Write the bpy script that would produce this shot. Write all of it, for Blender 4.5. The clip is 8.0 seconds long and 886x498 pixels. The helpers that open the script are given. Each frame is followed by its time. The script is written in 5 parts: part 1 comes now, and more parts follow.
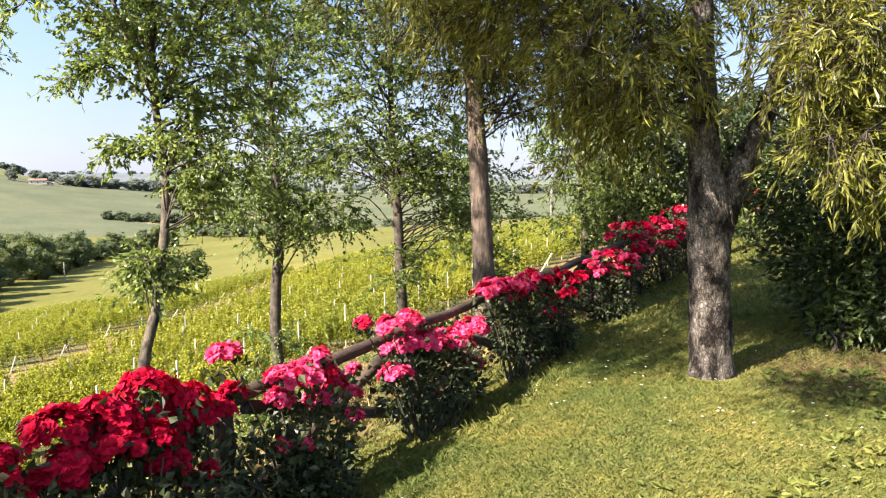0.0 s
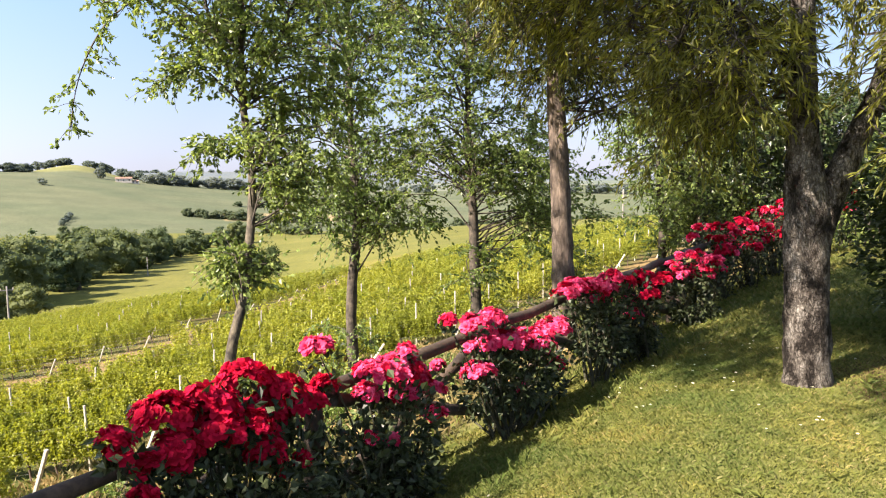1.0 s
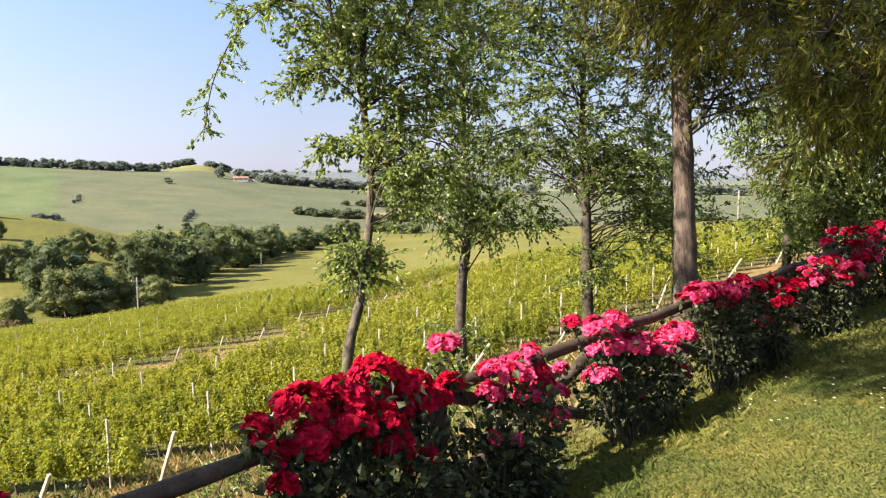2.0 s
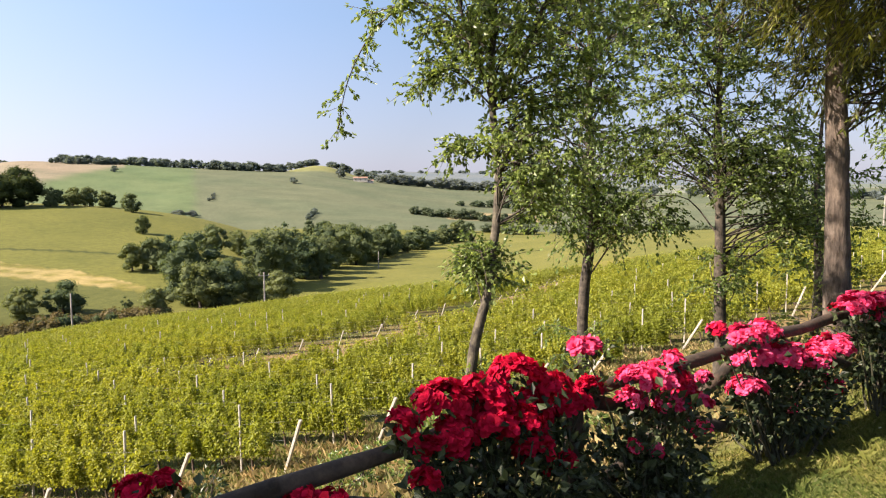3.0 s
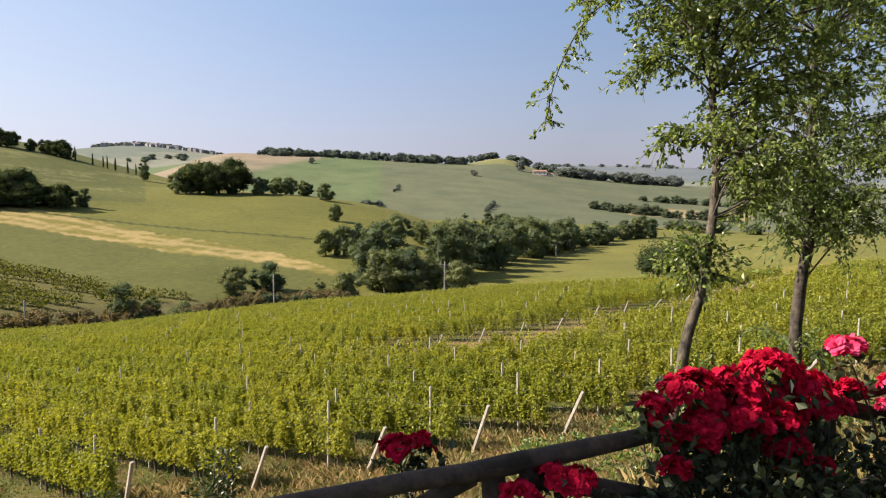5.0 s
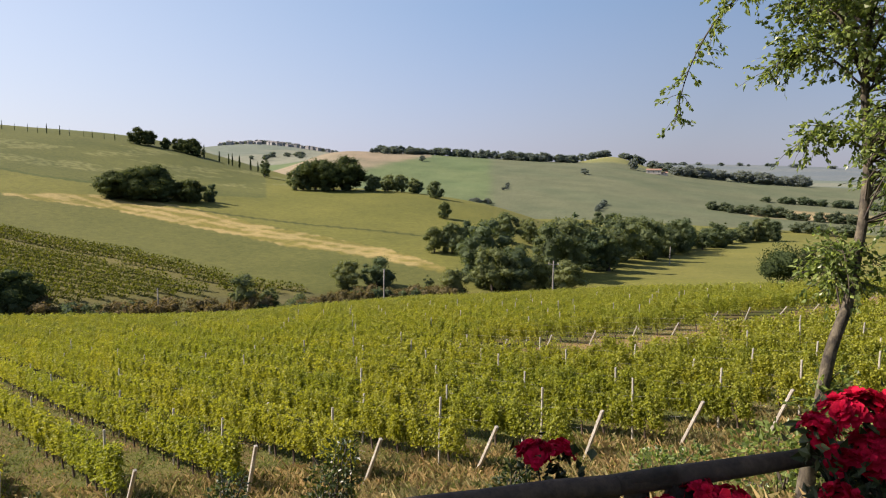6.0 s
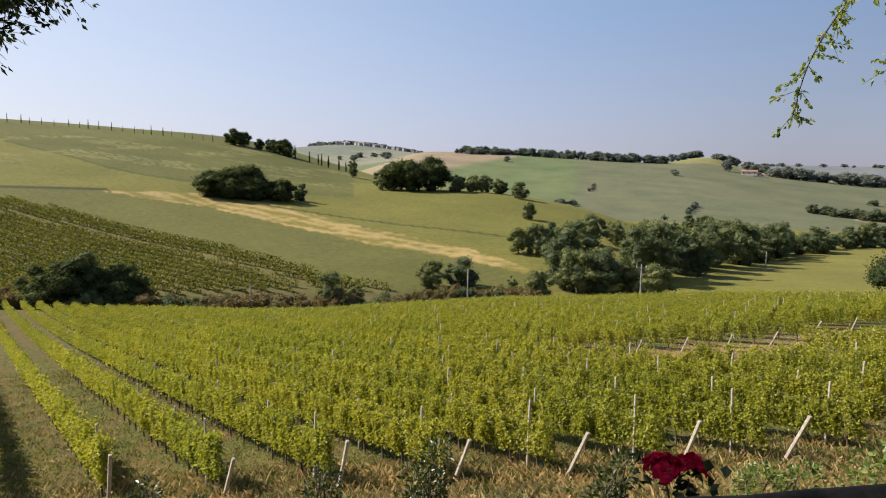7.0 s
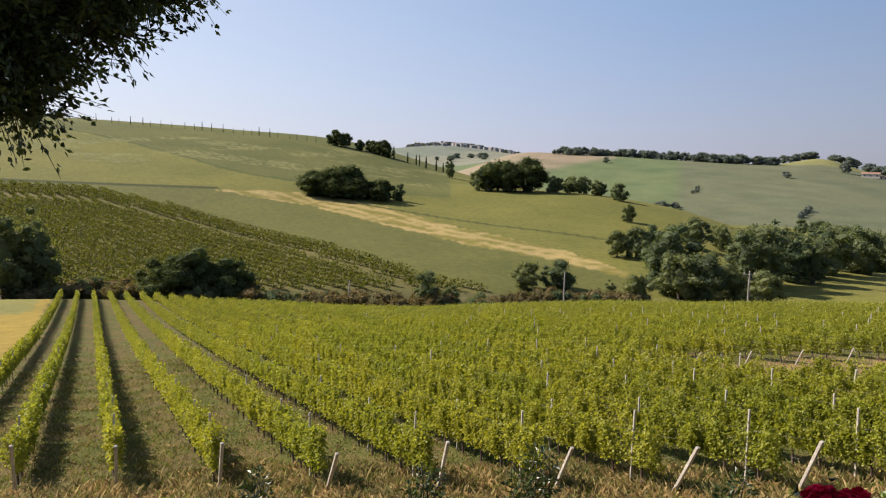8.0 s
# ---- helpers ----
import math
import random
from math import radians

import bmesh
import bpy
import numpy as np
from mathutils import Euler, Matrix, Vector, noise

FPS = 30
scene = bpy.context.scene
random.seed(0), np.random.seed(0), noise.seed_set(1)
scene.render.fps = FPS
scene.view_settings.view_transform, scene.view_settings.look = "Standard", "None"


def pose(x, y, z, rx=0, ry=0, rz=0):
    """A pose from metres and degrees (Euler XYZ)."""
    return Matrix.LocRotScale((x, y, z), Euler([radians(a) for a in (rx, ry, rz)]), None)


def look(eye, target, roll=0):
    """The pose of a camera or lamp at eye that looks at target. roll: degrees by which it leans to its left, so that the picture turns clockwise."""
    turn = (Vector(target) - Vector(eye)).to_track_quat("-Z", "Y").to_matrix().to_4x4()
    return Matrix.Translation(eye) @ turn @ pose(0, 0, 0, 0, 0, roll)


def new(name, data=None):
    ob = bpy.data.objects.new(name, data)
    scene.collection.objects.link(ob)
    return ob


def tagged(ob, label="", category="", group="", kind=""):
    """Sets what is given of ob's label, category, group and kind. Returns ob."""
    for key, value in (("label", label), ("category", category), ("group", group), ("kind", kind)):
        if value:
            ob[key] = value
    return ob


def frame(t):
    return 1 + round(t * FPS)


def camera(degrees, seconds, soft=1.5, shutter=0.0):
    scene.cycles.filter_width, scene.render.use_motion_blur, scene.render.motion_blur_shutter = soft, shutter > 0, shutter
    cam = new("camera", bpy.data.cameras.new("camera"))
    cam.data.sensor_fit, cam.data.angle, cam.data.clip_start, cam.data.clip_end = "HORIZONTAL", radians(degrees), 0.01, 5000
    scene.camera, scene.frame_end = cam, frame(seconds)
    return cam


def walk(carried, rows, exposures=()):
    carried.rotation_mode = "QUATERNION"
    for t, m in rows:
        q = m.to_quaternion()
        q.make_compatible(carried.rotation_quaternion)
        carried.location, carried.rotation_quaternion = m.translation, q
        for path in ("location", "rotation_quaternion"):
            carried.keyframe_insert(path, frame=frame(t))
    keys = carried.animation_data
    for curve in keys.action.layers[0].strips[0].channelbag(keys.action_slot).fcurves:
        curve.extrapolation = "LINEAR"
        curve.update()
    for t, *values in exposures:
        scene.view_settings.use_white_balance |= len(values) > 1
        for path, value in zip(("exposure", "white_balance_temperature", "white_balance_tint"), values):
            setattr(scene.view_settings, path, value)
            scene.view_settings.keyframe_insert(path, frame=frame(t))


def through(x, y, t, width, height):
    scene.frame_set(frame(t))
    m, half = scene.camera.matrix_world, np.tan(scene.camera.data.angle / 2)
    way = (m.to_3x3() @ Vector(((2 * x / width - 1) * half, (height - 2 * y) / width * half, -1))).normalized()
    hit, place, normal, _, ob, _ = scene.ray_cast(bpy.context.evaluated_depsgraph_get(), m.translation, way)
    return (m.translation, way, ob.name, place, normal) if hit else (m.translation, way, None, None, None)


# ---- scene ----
import itertools

cam = camera(63.8, 8.0, soft=1.15)
ROWS = [
    (0.0, -0.000, 0.000, 1.680, 0.30, -5.61, -0.98),
    (0.5, -0.053, -0.003, 1.675, 2.84, -5.58, -0.84),
    (1.0, -0.116, -0.007, 1.673, 5.77, -5.57, -0.79),
    (1.5, -0.186, -0.010, 1.672, 9.44, -5.54, -0.73),
    (3.0, -0.401, -0.025, 1.657, 23.18, -5.32, -0.31),
    (3.5, -0.470, -0.055, 1.646, 26.67, -5.32, -0.18),
    (4.0, -0.530, -0.119, 1.619, 30.37, -5.41, 0.06),
    (4.5, -0.597, -0.195, 1.607, 33.36, -5.65, 0.20),
    (6.0, -0.806, -0.325, 1.628, 46.03, -6.09, 0.64),
    (6.5, -0.889, -0.371, 1.622, 49.03, -6.12, 0.75),
    (7.0, -0.977, -0.414, 1.622, 52.75, -6.14, 0.85),
    (7.5, -1.077, -0.457, 1.631, 56.88, -6.16, 1.05),
    (8.0, -1.169, -0.499, 1.631, 60.42, -6.21, 1.11),
]
walk(cam, [(t, pose(x, y, z, 90 + pitch, 0, yaw) @ pose(0, 0, 0, 0, 0, lean)) for t, x, y, z, yaw, pitch, lean in ROWS],
     exposures=[(0.0, 2.17, 6500, 19), (1.5, 1.94, 6600, 19), (3.5, 1.56, 6650, 20), (4.5, 1.32, 6600, 20), (6.5, 1.08, 6550, 20), (8.0, 1.02, 6500, 20)])

# ---- sky and sun ----
SUN_AZ, SUN_EL = 126.0, 39.0  # degrees: bearing to the left of +y, height
world = bpy.data.worlds.new("sky")
scene.world = world
world.use_nodes = True
wn = world.node_tree.nodes
sky = wn.new("ShaderNodeTexSky")
sky.sky_type, sky.sun_disc = "NISHITA", False
sky.sun_elevation, sky.sun_rotation = radians(SUN_EL), radians(-SUN_AZ)
sky.air_density, sky.dust_density, sky.ozone_density, sky.altitude = 1.0, 0.8, 3.0, 100
wn["Background"].inputs["Strength"].default_value = 0.056
# summer haze over the clear sky: thick and pale at the horizon, thin above, brighter towards the sun
link = world.node_tree.links.new
way = wn.new("ShaderNodeTexCoord").outputs["Generated"]
a, e = radians(SUN_AZ), radians(SUN_EL)
TO_SUN = Vector((-math.sin(a) * math.cos(e), math.cos(a) * math.cos(e), math.sin(e)))
split, toward = wn.new("ShaderNodeSeparateXYZ"), wn.new("ShaderNodeVectorMath")
toward.operation, toward.inputs[1].default_value = "DOT_PRODUCT", TO_SUN
thick, bright, lift = (wn.new("ShaderNodeMapRange") for _ in range(3))
for node, span in ((thick, (0.0, 0.36, 0.78, 0.40)), (bright, (-0.1, 0.75, 0.54, 1.24)), (lift, (0.0, 0.22, 0.0, 1.0))):
    for k, v in enumerate(span):
        node.inputs[k + 1].default_value = v
pale = wn.new("ShaderNodeVectorMath")
pale.operation = "SCALE"
tone = wn.new("ShaderNodeMix")
tone.data_type = "RGBA"
tone.inputs[6].default_value, tone.inputs[7].default_value = (5.75, 6.2, 7.7, 1), (3.6, 5.5, 7.95, 1)
haze = wn.new("ShaderNodeMix")
haze.data_type = "RGBA"
link(way, split.inputs[0]), link(way, toward.inputs[0])
link(split.outputs["Z"], thick.inputs["Value"]), link(toward.outputs["Value"], bright.inputs["Value"])
near_sun, white = wn.new("ShaderNodeMapRange"), wn.new("ShaderNodeMix")
for k, v in enumerate((0.20, 0.75, 0.0, 0.85)):
    near_sun.inputs[k + 1].default_value = v
white.data_type = "RGBA"
white.inputs[7].default_value = (5.8, 6.35, 6.6, 1)
link(toward.outputs["Value"], near_sun.inputs["Value"]), link(near_sun.outputs[0], white.inputs[0])
link(split.outputs["Z"], lift.inputs["Value"]), link(lift.outputs[0], tone.inputs[0]), link(tone.outputs[2], white.inputs[6]), link(white.outputs[2], pale.inputs[0])
link(bright.outputs[0], pale.inputs["Scale"]), link(thick.outputs[0], haze.inputs[0])
link(sky.outputs[0], haze.inputs[6]), link(pale.outputs[0], haze.inputs[7])
link(haze.outputs[2], wn["Background"].inputs["Color"])
sun = new("sun", bpy.data.lights.new("sun", "SUN"))
sun.data.energy, sun.data.angle, sun.data.color = 5.0, radians(0.6), (1.0, 0.91, 0.74)
sun.matrix_world = look(TO_SUN * 90, (0, 0, 0))
# ---- the lie of the land ----
# The fence runs along FENCE from its foot point; nd is the distance to its lawn side.
FENCE, FOOT = (0.530, 0.848), (-1.15, 4.0)
U, V = (-0.9986, 0.0523), (0.0523, 0.9986)  # along and across the vine rows
RINGS = (110, 200, 300, 420, 600, 850, 1300, 2600, 4900)
HEIGHTS = {  # bearing to the left of +y: heights on the rings
    -180: (6,) * 9,
    -100: (2,) * 9,
    -40: (-0.1, -2.1, -5.6, -13.8, -16, -17, -21, -30, -40),
    -10: (-4.3, -9.3, -14.4, -24.0, -24.8, -19.7, -8.8, -10, 5),
    8: (-10.2, -15.3, -19.0, -28.0, -26.0, -15.6, -18.6, -15, 30),
    22: (-15.0, -21.0, -25.5, -27.4, -21.1, -6.4, -10.7, -10, 72),
    34: (-19.0, -20.1, -23.7, -25.5, -9.3, 12.6, 10.0, 9.6, 72),
    43: (-20.2, -14.4, -11.0, -24.1, -7.1, 19.3, 20.0, 20, 40),
    50: (-20.6, -12.7, -6.0, -16.7, -9.0, 23.6, 24.8, 40, 50),
    55: (-20.7, -12.4, -4.6, -7.7, -9.2, 23.0, 25.5, 66, 55),
    60: (-20.8, -12.3, -3.4, 2.5, -4.8, -3.0, 12.0, 92, 60),
    68: (-20.9, -10.9, 1.7, 17.4, 19.3, 13.7, 13.2, 62, 60),
    77: (-20.9, -10.2, 5.4, 22.4, 26.9, 22.3, 18, 36, 40),
    86: (-20.6, -9.1, 6.6, 24.9, 29.2, 22.4, 12, 24, 30),
    100: (-20, -7.2, 8.7, 25.8, 31.4, 27.7, 12, 10, 20),
    180: (6,) * 9,
}


def smooth(a, lo=0.0, hi=1.0):
    a = np.clip((np.asarray(a, float) - lo) / (hi - lo), 0, 1)
    return a * a * (3 - 2 * a)


def cubic(xs, ys, x):
    """Catmull-Rom through the rows of ys at xs."""
    xs, ys, x = np.asarray(xs, float), np.asarray(ys, float), np.asarray(x, float)
    g = np.gradient(ys, xs, axis=0)
    i = np.clip(np.searchsorted(xs, x) - 1, 0, len(xs) - 2)
    h = xs[i + 1] - xs[i]
    t = np.clip((x - xs[i]) / h, 0, 1)
    k = (slice(None),) + (None,) * (ys.ndim - 1)
    t, h = t[k], h[k]
    return ((2 * t**3 - 3 * t**2 + 1) * ys[i] + (t**3 - 2 * t**2 + t) * h * g[i]
            + (3 * t**2 - 2 * t**3) * ys[i + 1] + (t**3 - t**2) * h * g[i + 1])


def fence_side(x, y):
    return (x - FOOT[0]) * FENCE[1] - (y - FOOT[1]) * FENCE[0]


AZ_FINE = np.linspace(-180, 180, 1441)
COLUMNS = cubic(list(HEIGHTS), list(HEIGHTS.values()), AZ_FINE)


def far_height(x, y):
    d = np.hypot(x, y)
    az = np.degrees(np.arctan2(-x, y))
    f = (az + 180) * 4
    i = np.clip(f.astype(int), 0, 1439)
    t = (f - i)[..., None]
    col = COLUMNS[i] * (1 - t) + COLUMNS[i + 1] * t
    ld, lr = np.log(np.clip(d, 110, 4899)), np.log(np.array(RINGS, float))
    g = np.gradient(col, lr, axis=-1)
    k = np.clip(np.searchsorted(lr, ld) - 1, 0, 7)
    s = (ld - lr[k]) / (lr[k + 1] - lr[k])
    h = lr[k + 1] - lr[k]

    def take(m, j):
        return np.take_along_axis(m, j[..., None], -1)[..., 0]
    return ((2 * s**3 - 3 * s**2 + 1) * take(col, k) + (s**3 - 2 * s**2 + s) * h * take(g, k)
            + (3 * s**2 - 2 * s**3) * take(col, k + 1) + (s**3 - s**2) * h * take(g, k + 1))


LIFT_AZ = (0, 20, 31, 43, 48, 59, 63, 69, 73, 78, 84, 89, 100)
LIFT = (-2.0, -3.4, -2.05, -1.95, -1.5, -1.6, -1.75, -1.1, -0.4, 0.25, 1.4, 1.9, 2.5)


def vineyard_plane(x, y):
    # the slope sags in its middle and rises again towards its far left end
    sag = np.interp(np.degrees(np.arctan2(-x, y)), LIFT_AZ, LIFT) * (np.clip(np.hypot(x, y) - 38, 0, 80) / 62) ** 2
    return sag - 2.82 - 0.1456 * (U[0] * x + U[1] * y) - 0.0192 * (V[0] * x + V[1] * y)


def height(x, y):
    """The ground's height, for arrays or numbers."""
    x, y = np.asarray(x, float), np.asarray(y, float)
    nd, d = fence_side(x, y), np.hypot(x, y)
    along = np.clip(0.05 * (y - 4), -0.6, 1.0)
    lawn = -0.35 + along + 0.57 * smooth(nd, -0.4, 2.2) + 0.02 * np.clip(nd - 3, 0, 30)
    bank = -0.35 + along + 0.44 * np.clip(nd, -60, 0)
    near = lawn + (bank - lawn) * smooth(-nd, 0.0, 1.2)
    plane = vineyard_plane(x, y)
    w = 0.8
    q = np.clip(0.5 + 0.5 * (near - plane) / w, 0, 1)
    mid = plane * (1 - q) + near * q + w * q * (1 - q)
    az = np.degrees(np.arctan2(-x, y))
    # the knoll behind the farmhouse
    far = far_height(x, y) + 12.0 * np.exp(-((az - 32.7) / 2.2) ** 2 - ((d - 940) / 95) ** 2)
    mix = smooth(d, 104, 126)
    return mid * (1 - mix) + far * mix


def ground_z(x, y):
    return float(height(np.array([x]), np.array([y]))[0])
# ---- materials ----
def material(name, rough=0.8, metal=0.0):
    m = bpy.data.materials.new(name)
    m.use_nodes = True
    b = m.node_tree.nodes["Principled BSDF"]
    b.inputs["Roughness"].default_value, b.inputs["Metallic"].default_value = rough, metal
    return m, m.node_tree.nodes, m.node_tree.links, b


def noise_node(n, k, coord, scale, detail=4.0, rough=0.6):
    t = n.new("ShaderNodeTexNoise")
    t.inputs["Scale"].default_value, t.inputs["Detail"].default_value, t.inputs["Roughness"].default_value = scale, detail, rough
    k.new(coord, t.inputs["Vector"])
    return t.outputs["Fac"]


def ramp(n, k, fac, stops):
    r = n.new("ShaderNodeValToRGB")
    e = r.color_ramp.elements
    while len(e) < len(stops):
        e.new(0.5)
    for el, (p, c) in zip(e, stops):
        el.position, el.color = p, (*c, 1)
    k.new(fac, r.inputs["Fac"])
    return r.outputs["Color"]


def mixed(n, k, a, b, fac, mode="MIX"):
    x = n.new("ShaderNodeMix")
    x.data_type, x.blend_type = "RGBA", mode
    for sock, v in ((x.inputs[0], fac), (x.inputs[6], a), (x.inputs[7], b)):
        if isinstance(v, bpy.types.NodeSocket):
            k.new(v, sock)
        else:
            sock.default_value = v if isinstance(v, float) else (*v, 1)
    return x.outputs[2]


def bumped(n, k, b, fac, strength, distance):
    u = n.new("ShaderNodeBump")
    u.inputs["Strength"].default_value, u.inputs["Distance"].default_value = strength, distance
    k.new(fac, u.inputs["Height"])
    k.new(u.outputs["Normal"], b.inputs["Normal"])


def rough_stuff(name, dark, light, scale, fine, rough=0.85, bump=0.4, dist=0.02, spread=(0.3, 0.7), tall=1.0):
    """A solid surface with stains at one scale and grain at another."""
    m, n, k, b = material(name, rough)
    co = n.new("ShaderNodeTexCoord").outputs["Object"]
    if tall != 1.0:  # grain drawn out along the height
        mp = n.new("ShaderNodeMapping")
        mp.inputs["Scale"].default_value = (1, 1, tall)
        k.new(co, mp.inputs["Vector"])
        co = mp.outputs["Vector"]
    f1, f2 = noise_node(n, k, co, scale), noise_node(n, k, co, fine, 6.0, 0.7)
    c = ramp(n, k, f1, [(spread[0], dark), (spread[1], light)])
    g = ramp(n, k, f2, [(0.3, (0.55, 0.55, 0.55)), (0.7, (1.25, 1.25, 1.25))])
    k.new(mixed(n, k, c, g, 1.0, "MULTIPLY"), b.inputs["Base Color"])
    bumped(n, k, b, f2, bump, dist)
    return m


def leafy(name, dark, light, rough=0.5, through=0.35, glow=(1.3, 1.25, 0.5), tints=((0.86, 0.90, 0.86), (1.12, 1.06, 1.0)), gloss=0.35):
    """Leaves: each of its own tint, letting some light through."""
    m, n, k, b = material(name, rough)
    b.inputs["Specular IOR Level"].default_value = gloss
    r = n.new("ShaderNodeNewGeometry").outputs["Random Per Island"]
    o = n.new("ShaderNodeObjectInfo").outputs["Random"]
    c = ramp(n, k, r, [(0.0, dark), (1.0, light)])
    tint = ramp(n, k, o, [(0.0, tints[0]), (1.0, tints[1])])
    c = mixed(n, k, c, tint, 1.0, "MULTIPLY")
    k.new(c, b.inputs["Base Color"])
    t = n.new("ShaderNodeBsdfTranslucent")
    k.new(mixed(n, k, c, glow, 1.0, "MULTIPLY"), t.inputs["Color"])
    s = n.new("ShaderNodeMixShader")
    s.inputs["Fac"].default_value = through
    k.new(b.outputs[0], s.inputs[1]), k.new(t.outputs[0], s.inputs[2])
    k.new(s.outputs[0], n["Material Output"].inputs["Surface"])
    return m


def ground_material():
    m, n, k, b = material("earth_and_crops", 0.95)
    b.inputs["Specular IOR Level"].default_value = 0.1
    co = n.new("ShaderNodeTexCoord").outputs["Object"]
    at = n.new("ShaderNodeAttribute")
    at.attribute_name = "cover"
    broad = ramp(n, k, noise_node(n, k, co, 0.035, 5.0, 0.6), [(0.3, (0.80, 0.84, 0.80)), (0.7, (1.16, 1.12, 1.08))])
    mid = ramp(n, k, noise_node(n, k, co, 0.7, 6.0, 0.65), [(0.3, (0.78, 0.80, 0.78)), (0.7, (1.2, 1.17, 1.12))])
    fine_f = noise_node(n, k, co, 14.0, 6.0, 0.7)
    fine = ramp(n, k, fine_f, [(0.3, (0.6, 0.62, 0.6)), (0.7, (1.35, 1.3, 1.25))])
    c = mixed(n, k, at.outputs["Color"], broad, 1.0, "MULTIPLY")
    c = mixed(n, k, c, mid, 1.0, "MULTIPLY")
    c = mixed(n, k, c, fine, 1.0, "MULTIPLY")
    k.new(c, b.inputs["Base Color"])
    bumped(n, k, b, fine_f, 0.6, 0.05)
    return m


EARTH = ground_material()
VINE_LEAF = leafy("vine_leaf", (0.165, 0.188, 0.025), (0.345, 0.370, 0.052), 0.55, 0.44)
VINE_FAR = leafy("vine_leaf_far", (0.150, 0.170, 0.028), (0.300, 0.325, 0.054), 0.65, 0.42)
VINE_WOOD = rough_stuff("vine_wood", (0.048, 0.031, 0.02), (0.102, 0.068, 0.044), 6, 60)
CONCRETE = rough_stuff("weathered_post", (0.30, 0.27, 0.22), (0.55, 0.52, 0.45), 4, 50, 0.9, 0.3, 0.004)


# ---- mesh helpers ----
def mesh_from(name, verts, faces, mat, smooth_shade=False):
    me = bpy.data.meshes.new(name)
    verts, faces = np.asarray(verts, np.float32), np.asarray(faces, np.int32)
    nf, w = faces.shape
    me.vertices.add(len(verts)), me.loops.add(nf * w), me.polygons.add(nf)
    me.vertices.foreach_set("co", verts.ravel())
    me.loops.foreach_set("vertex_index", faces.ravel())
    me.polygons.foreach_set("loop_start", np.arange(0, nf * w, w, dtype=np.int32))
    me.polygons.foreach_set("use_smooth", np.full(nf, smooth_shade))
    me.update(calc_edges=True)
    me.materials.append(mat)
    return me


def child(name, me, parent, m=None, label=""):
    ob = new(name, me)
    ob.parent = parent
    if m is not None:
        ob.matrix_basis = m
    if label:
        ob["label"] = label
    return ob


def tube(path, radii, sides=8, rng=None, lumpy=0.0):
    """Rings along a path: verts and quads of a tapered round bar, closed at both ends."""
    p = np.asarray(path, float)
    r = np.asarray(radii, float)
    t = np.gradient(p, axis=0)
    t /= np.linalg.norm(t, axis=1)[:, None] + 1e-9
    ref = np.array([0.3, 0.2, 1.0]) if abs(t[:, 2]).mean() < 0.7 else np.array([1.0, 0.2, 0.0])
    a = np.cross(t, ref)
    a /= np.linalg.norm(a, axis=1)[:, None]
    b = np.cross(t, a)
    g = np.linspace(0, 2 * np.pi, sides, endpoint=False)
    k = r[:, None] * (1 + (lumpy * rng.standard_normal((len(p), sides)) if rng is not None else 0))
    v = p[:, None] + k[..., None] * (a[:, None] * np.cos(g)[None, :, None] + b[:, None] * np.sin(g)[None, :, None])
    v = v.reshape(-1, 3)
    i, j = np.meshgrid(np.arange(len(p) - 1), np.arange(sides), indexing="ij")
    j2 = (j + 1) % sides
    f = np.stack([i * sides + j, i * sides + j2, (i + 1) * sides + j2, (i + 1) * sides + j], -1).reshape(-1, 4)
    caps = []
    for base, at in ((0, p[0]), ((len(p) - 1) * sides, p[-1])):
        c = len(v)
        v = np.vstack([v, at])
        caps += [(base + q, base + (q + 1) % sides, c, c) for q in range(sides)]
    return v, np.vstack([f, np.array(caps)])


def clean_quads(v, f):
    """Cap fans carry a doubled corner: give them as triangles beside the quads."""
    f = np.asarray(f)
    flat = f[:, 2] == f[:, 3]
    quads, tris = f[~flat], f[flat][:, :3]
    return np.vstack([quads[:, [0, 1, 2]], quads[:, [0, 2, 3]], tris])


def merged(parts):
    vs, fs, n = [], [], 0
    for v, f in parts:
        vs.append(v), fs.append(np.asarray(f) + n)
        n += len(v)
    return np.vstack(vs), np.vstack(fs)


def tubes_mesh(name, bars, mat, sides=7, rng=None, lumpy=0.0, smooth_shade=True):
    v, f = merged([tube(p, r, sides, rng, lumpy) for p, r in bars])
    return mesh_from(name, v, clean_quads(v, f), mat, smooth_shade)


def leaves(points, rng, length, width, along=None, droop=0.0, vary=0.35, fold=0.25):
    """Folded, pointed leaves at the points: two triangles each, sharing the midrib."""
    n = len(points)
    d = rng.standard_normal((n, 3))
    if along is not None:
        d = d * 0.7 + along * 1.2
    d[:, 2] -= droop
    d /= np.linalg.norm(d, axis=1)[:, None] + 1e-9
    s = np.cross(d, rng.standard_normal((n, 3)))
    s /= np.linalg.norm(s, axis=1)[:, None] + 1e-9
    u = np.cross(s, d)
    ln = (length * (1 + vary * (rng.random(n) * 2 - 1)))[:, None]
    wd = (width * (1 + vary * (rng.random(n) * 2 - 1)))[:, None]
    a = points
    tip = points + d * ln
    mid = points + d * ln * 0.45
    l = mid + s * wd * 0.5 + u * wd * fold
    r = mid - s * wd * 0.5 + u * wd * fold
    v = np.stack([a, l, tip, r], 1).reshape(-1, 3)
    b = np.arange(n)[:, None] * 4
    f = np.concatenate([b + np.array([0, 2, 1]), b + np.array([0, 3, 2])])
    return v, f


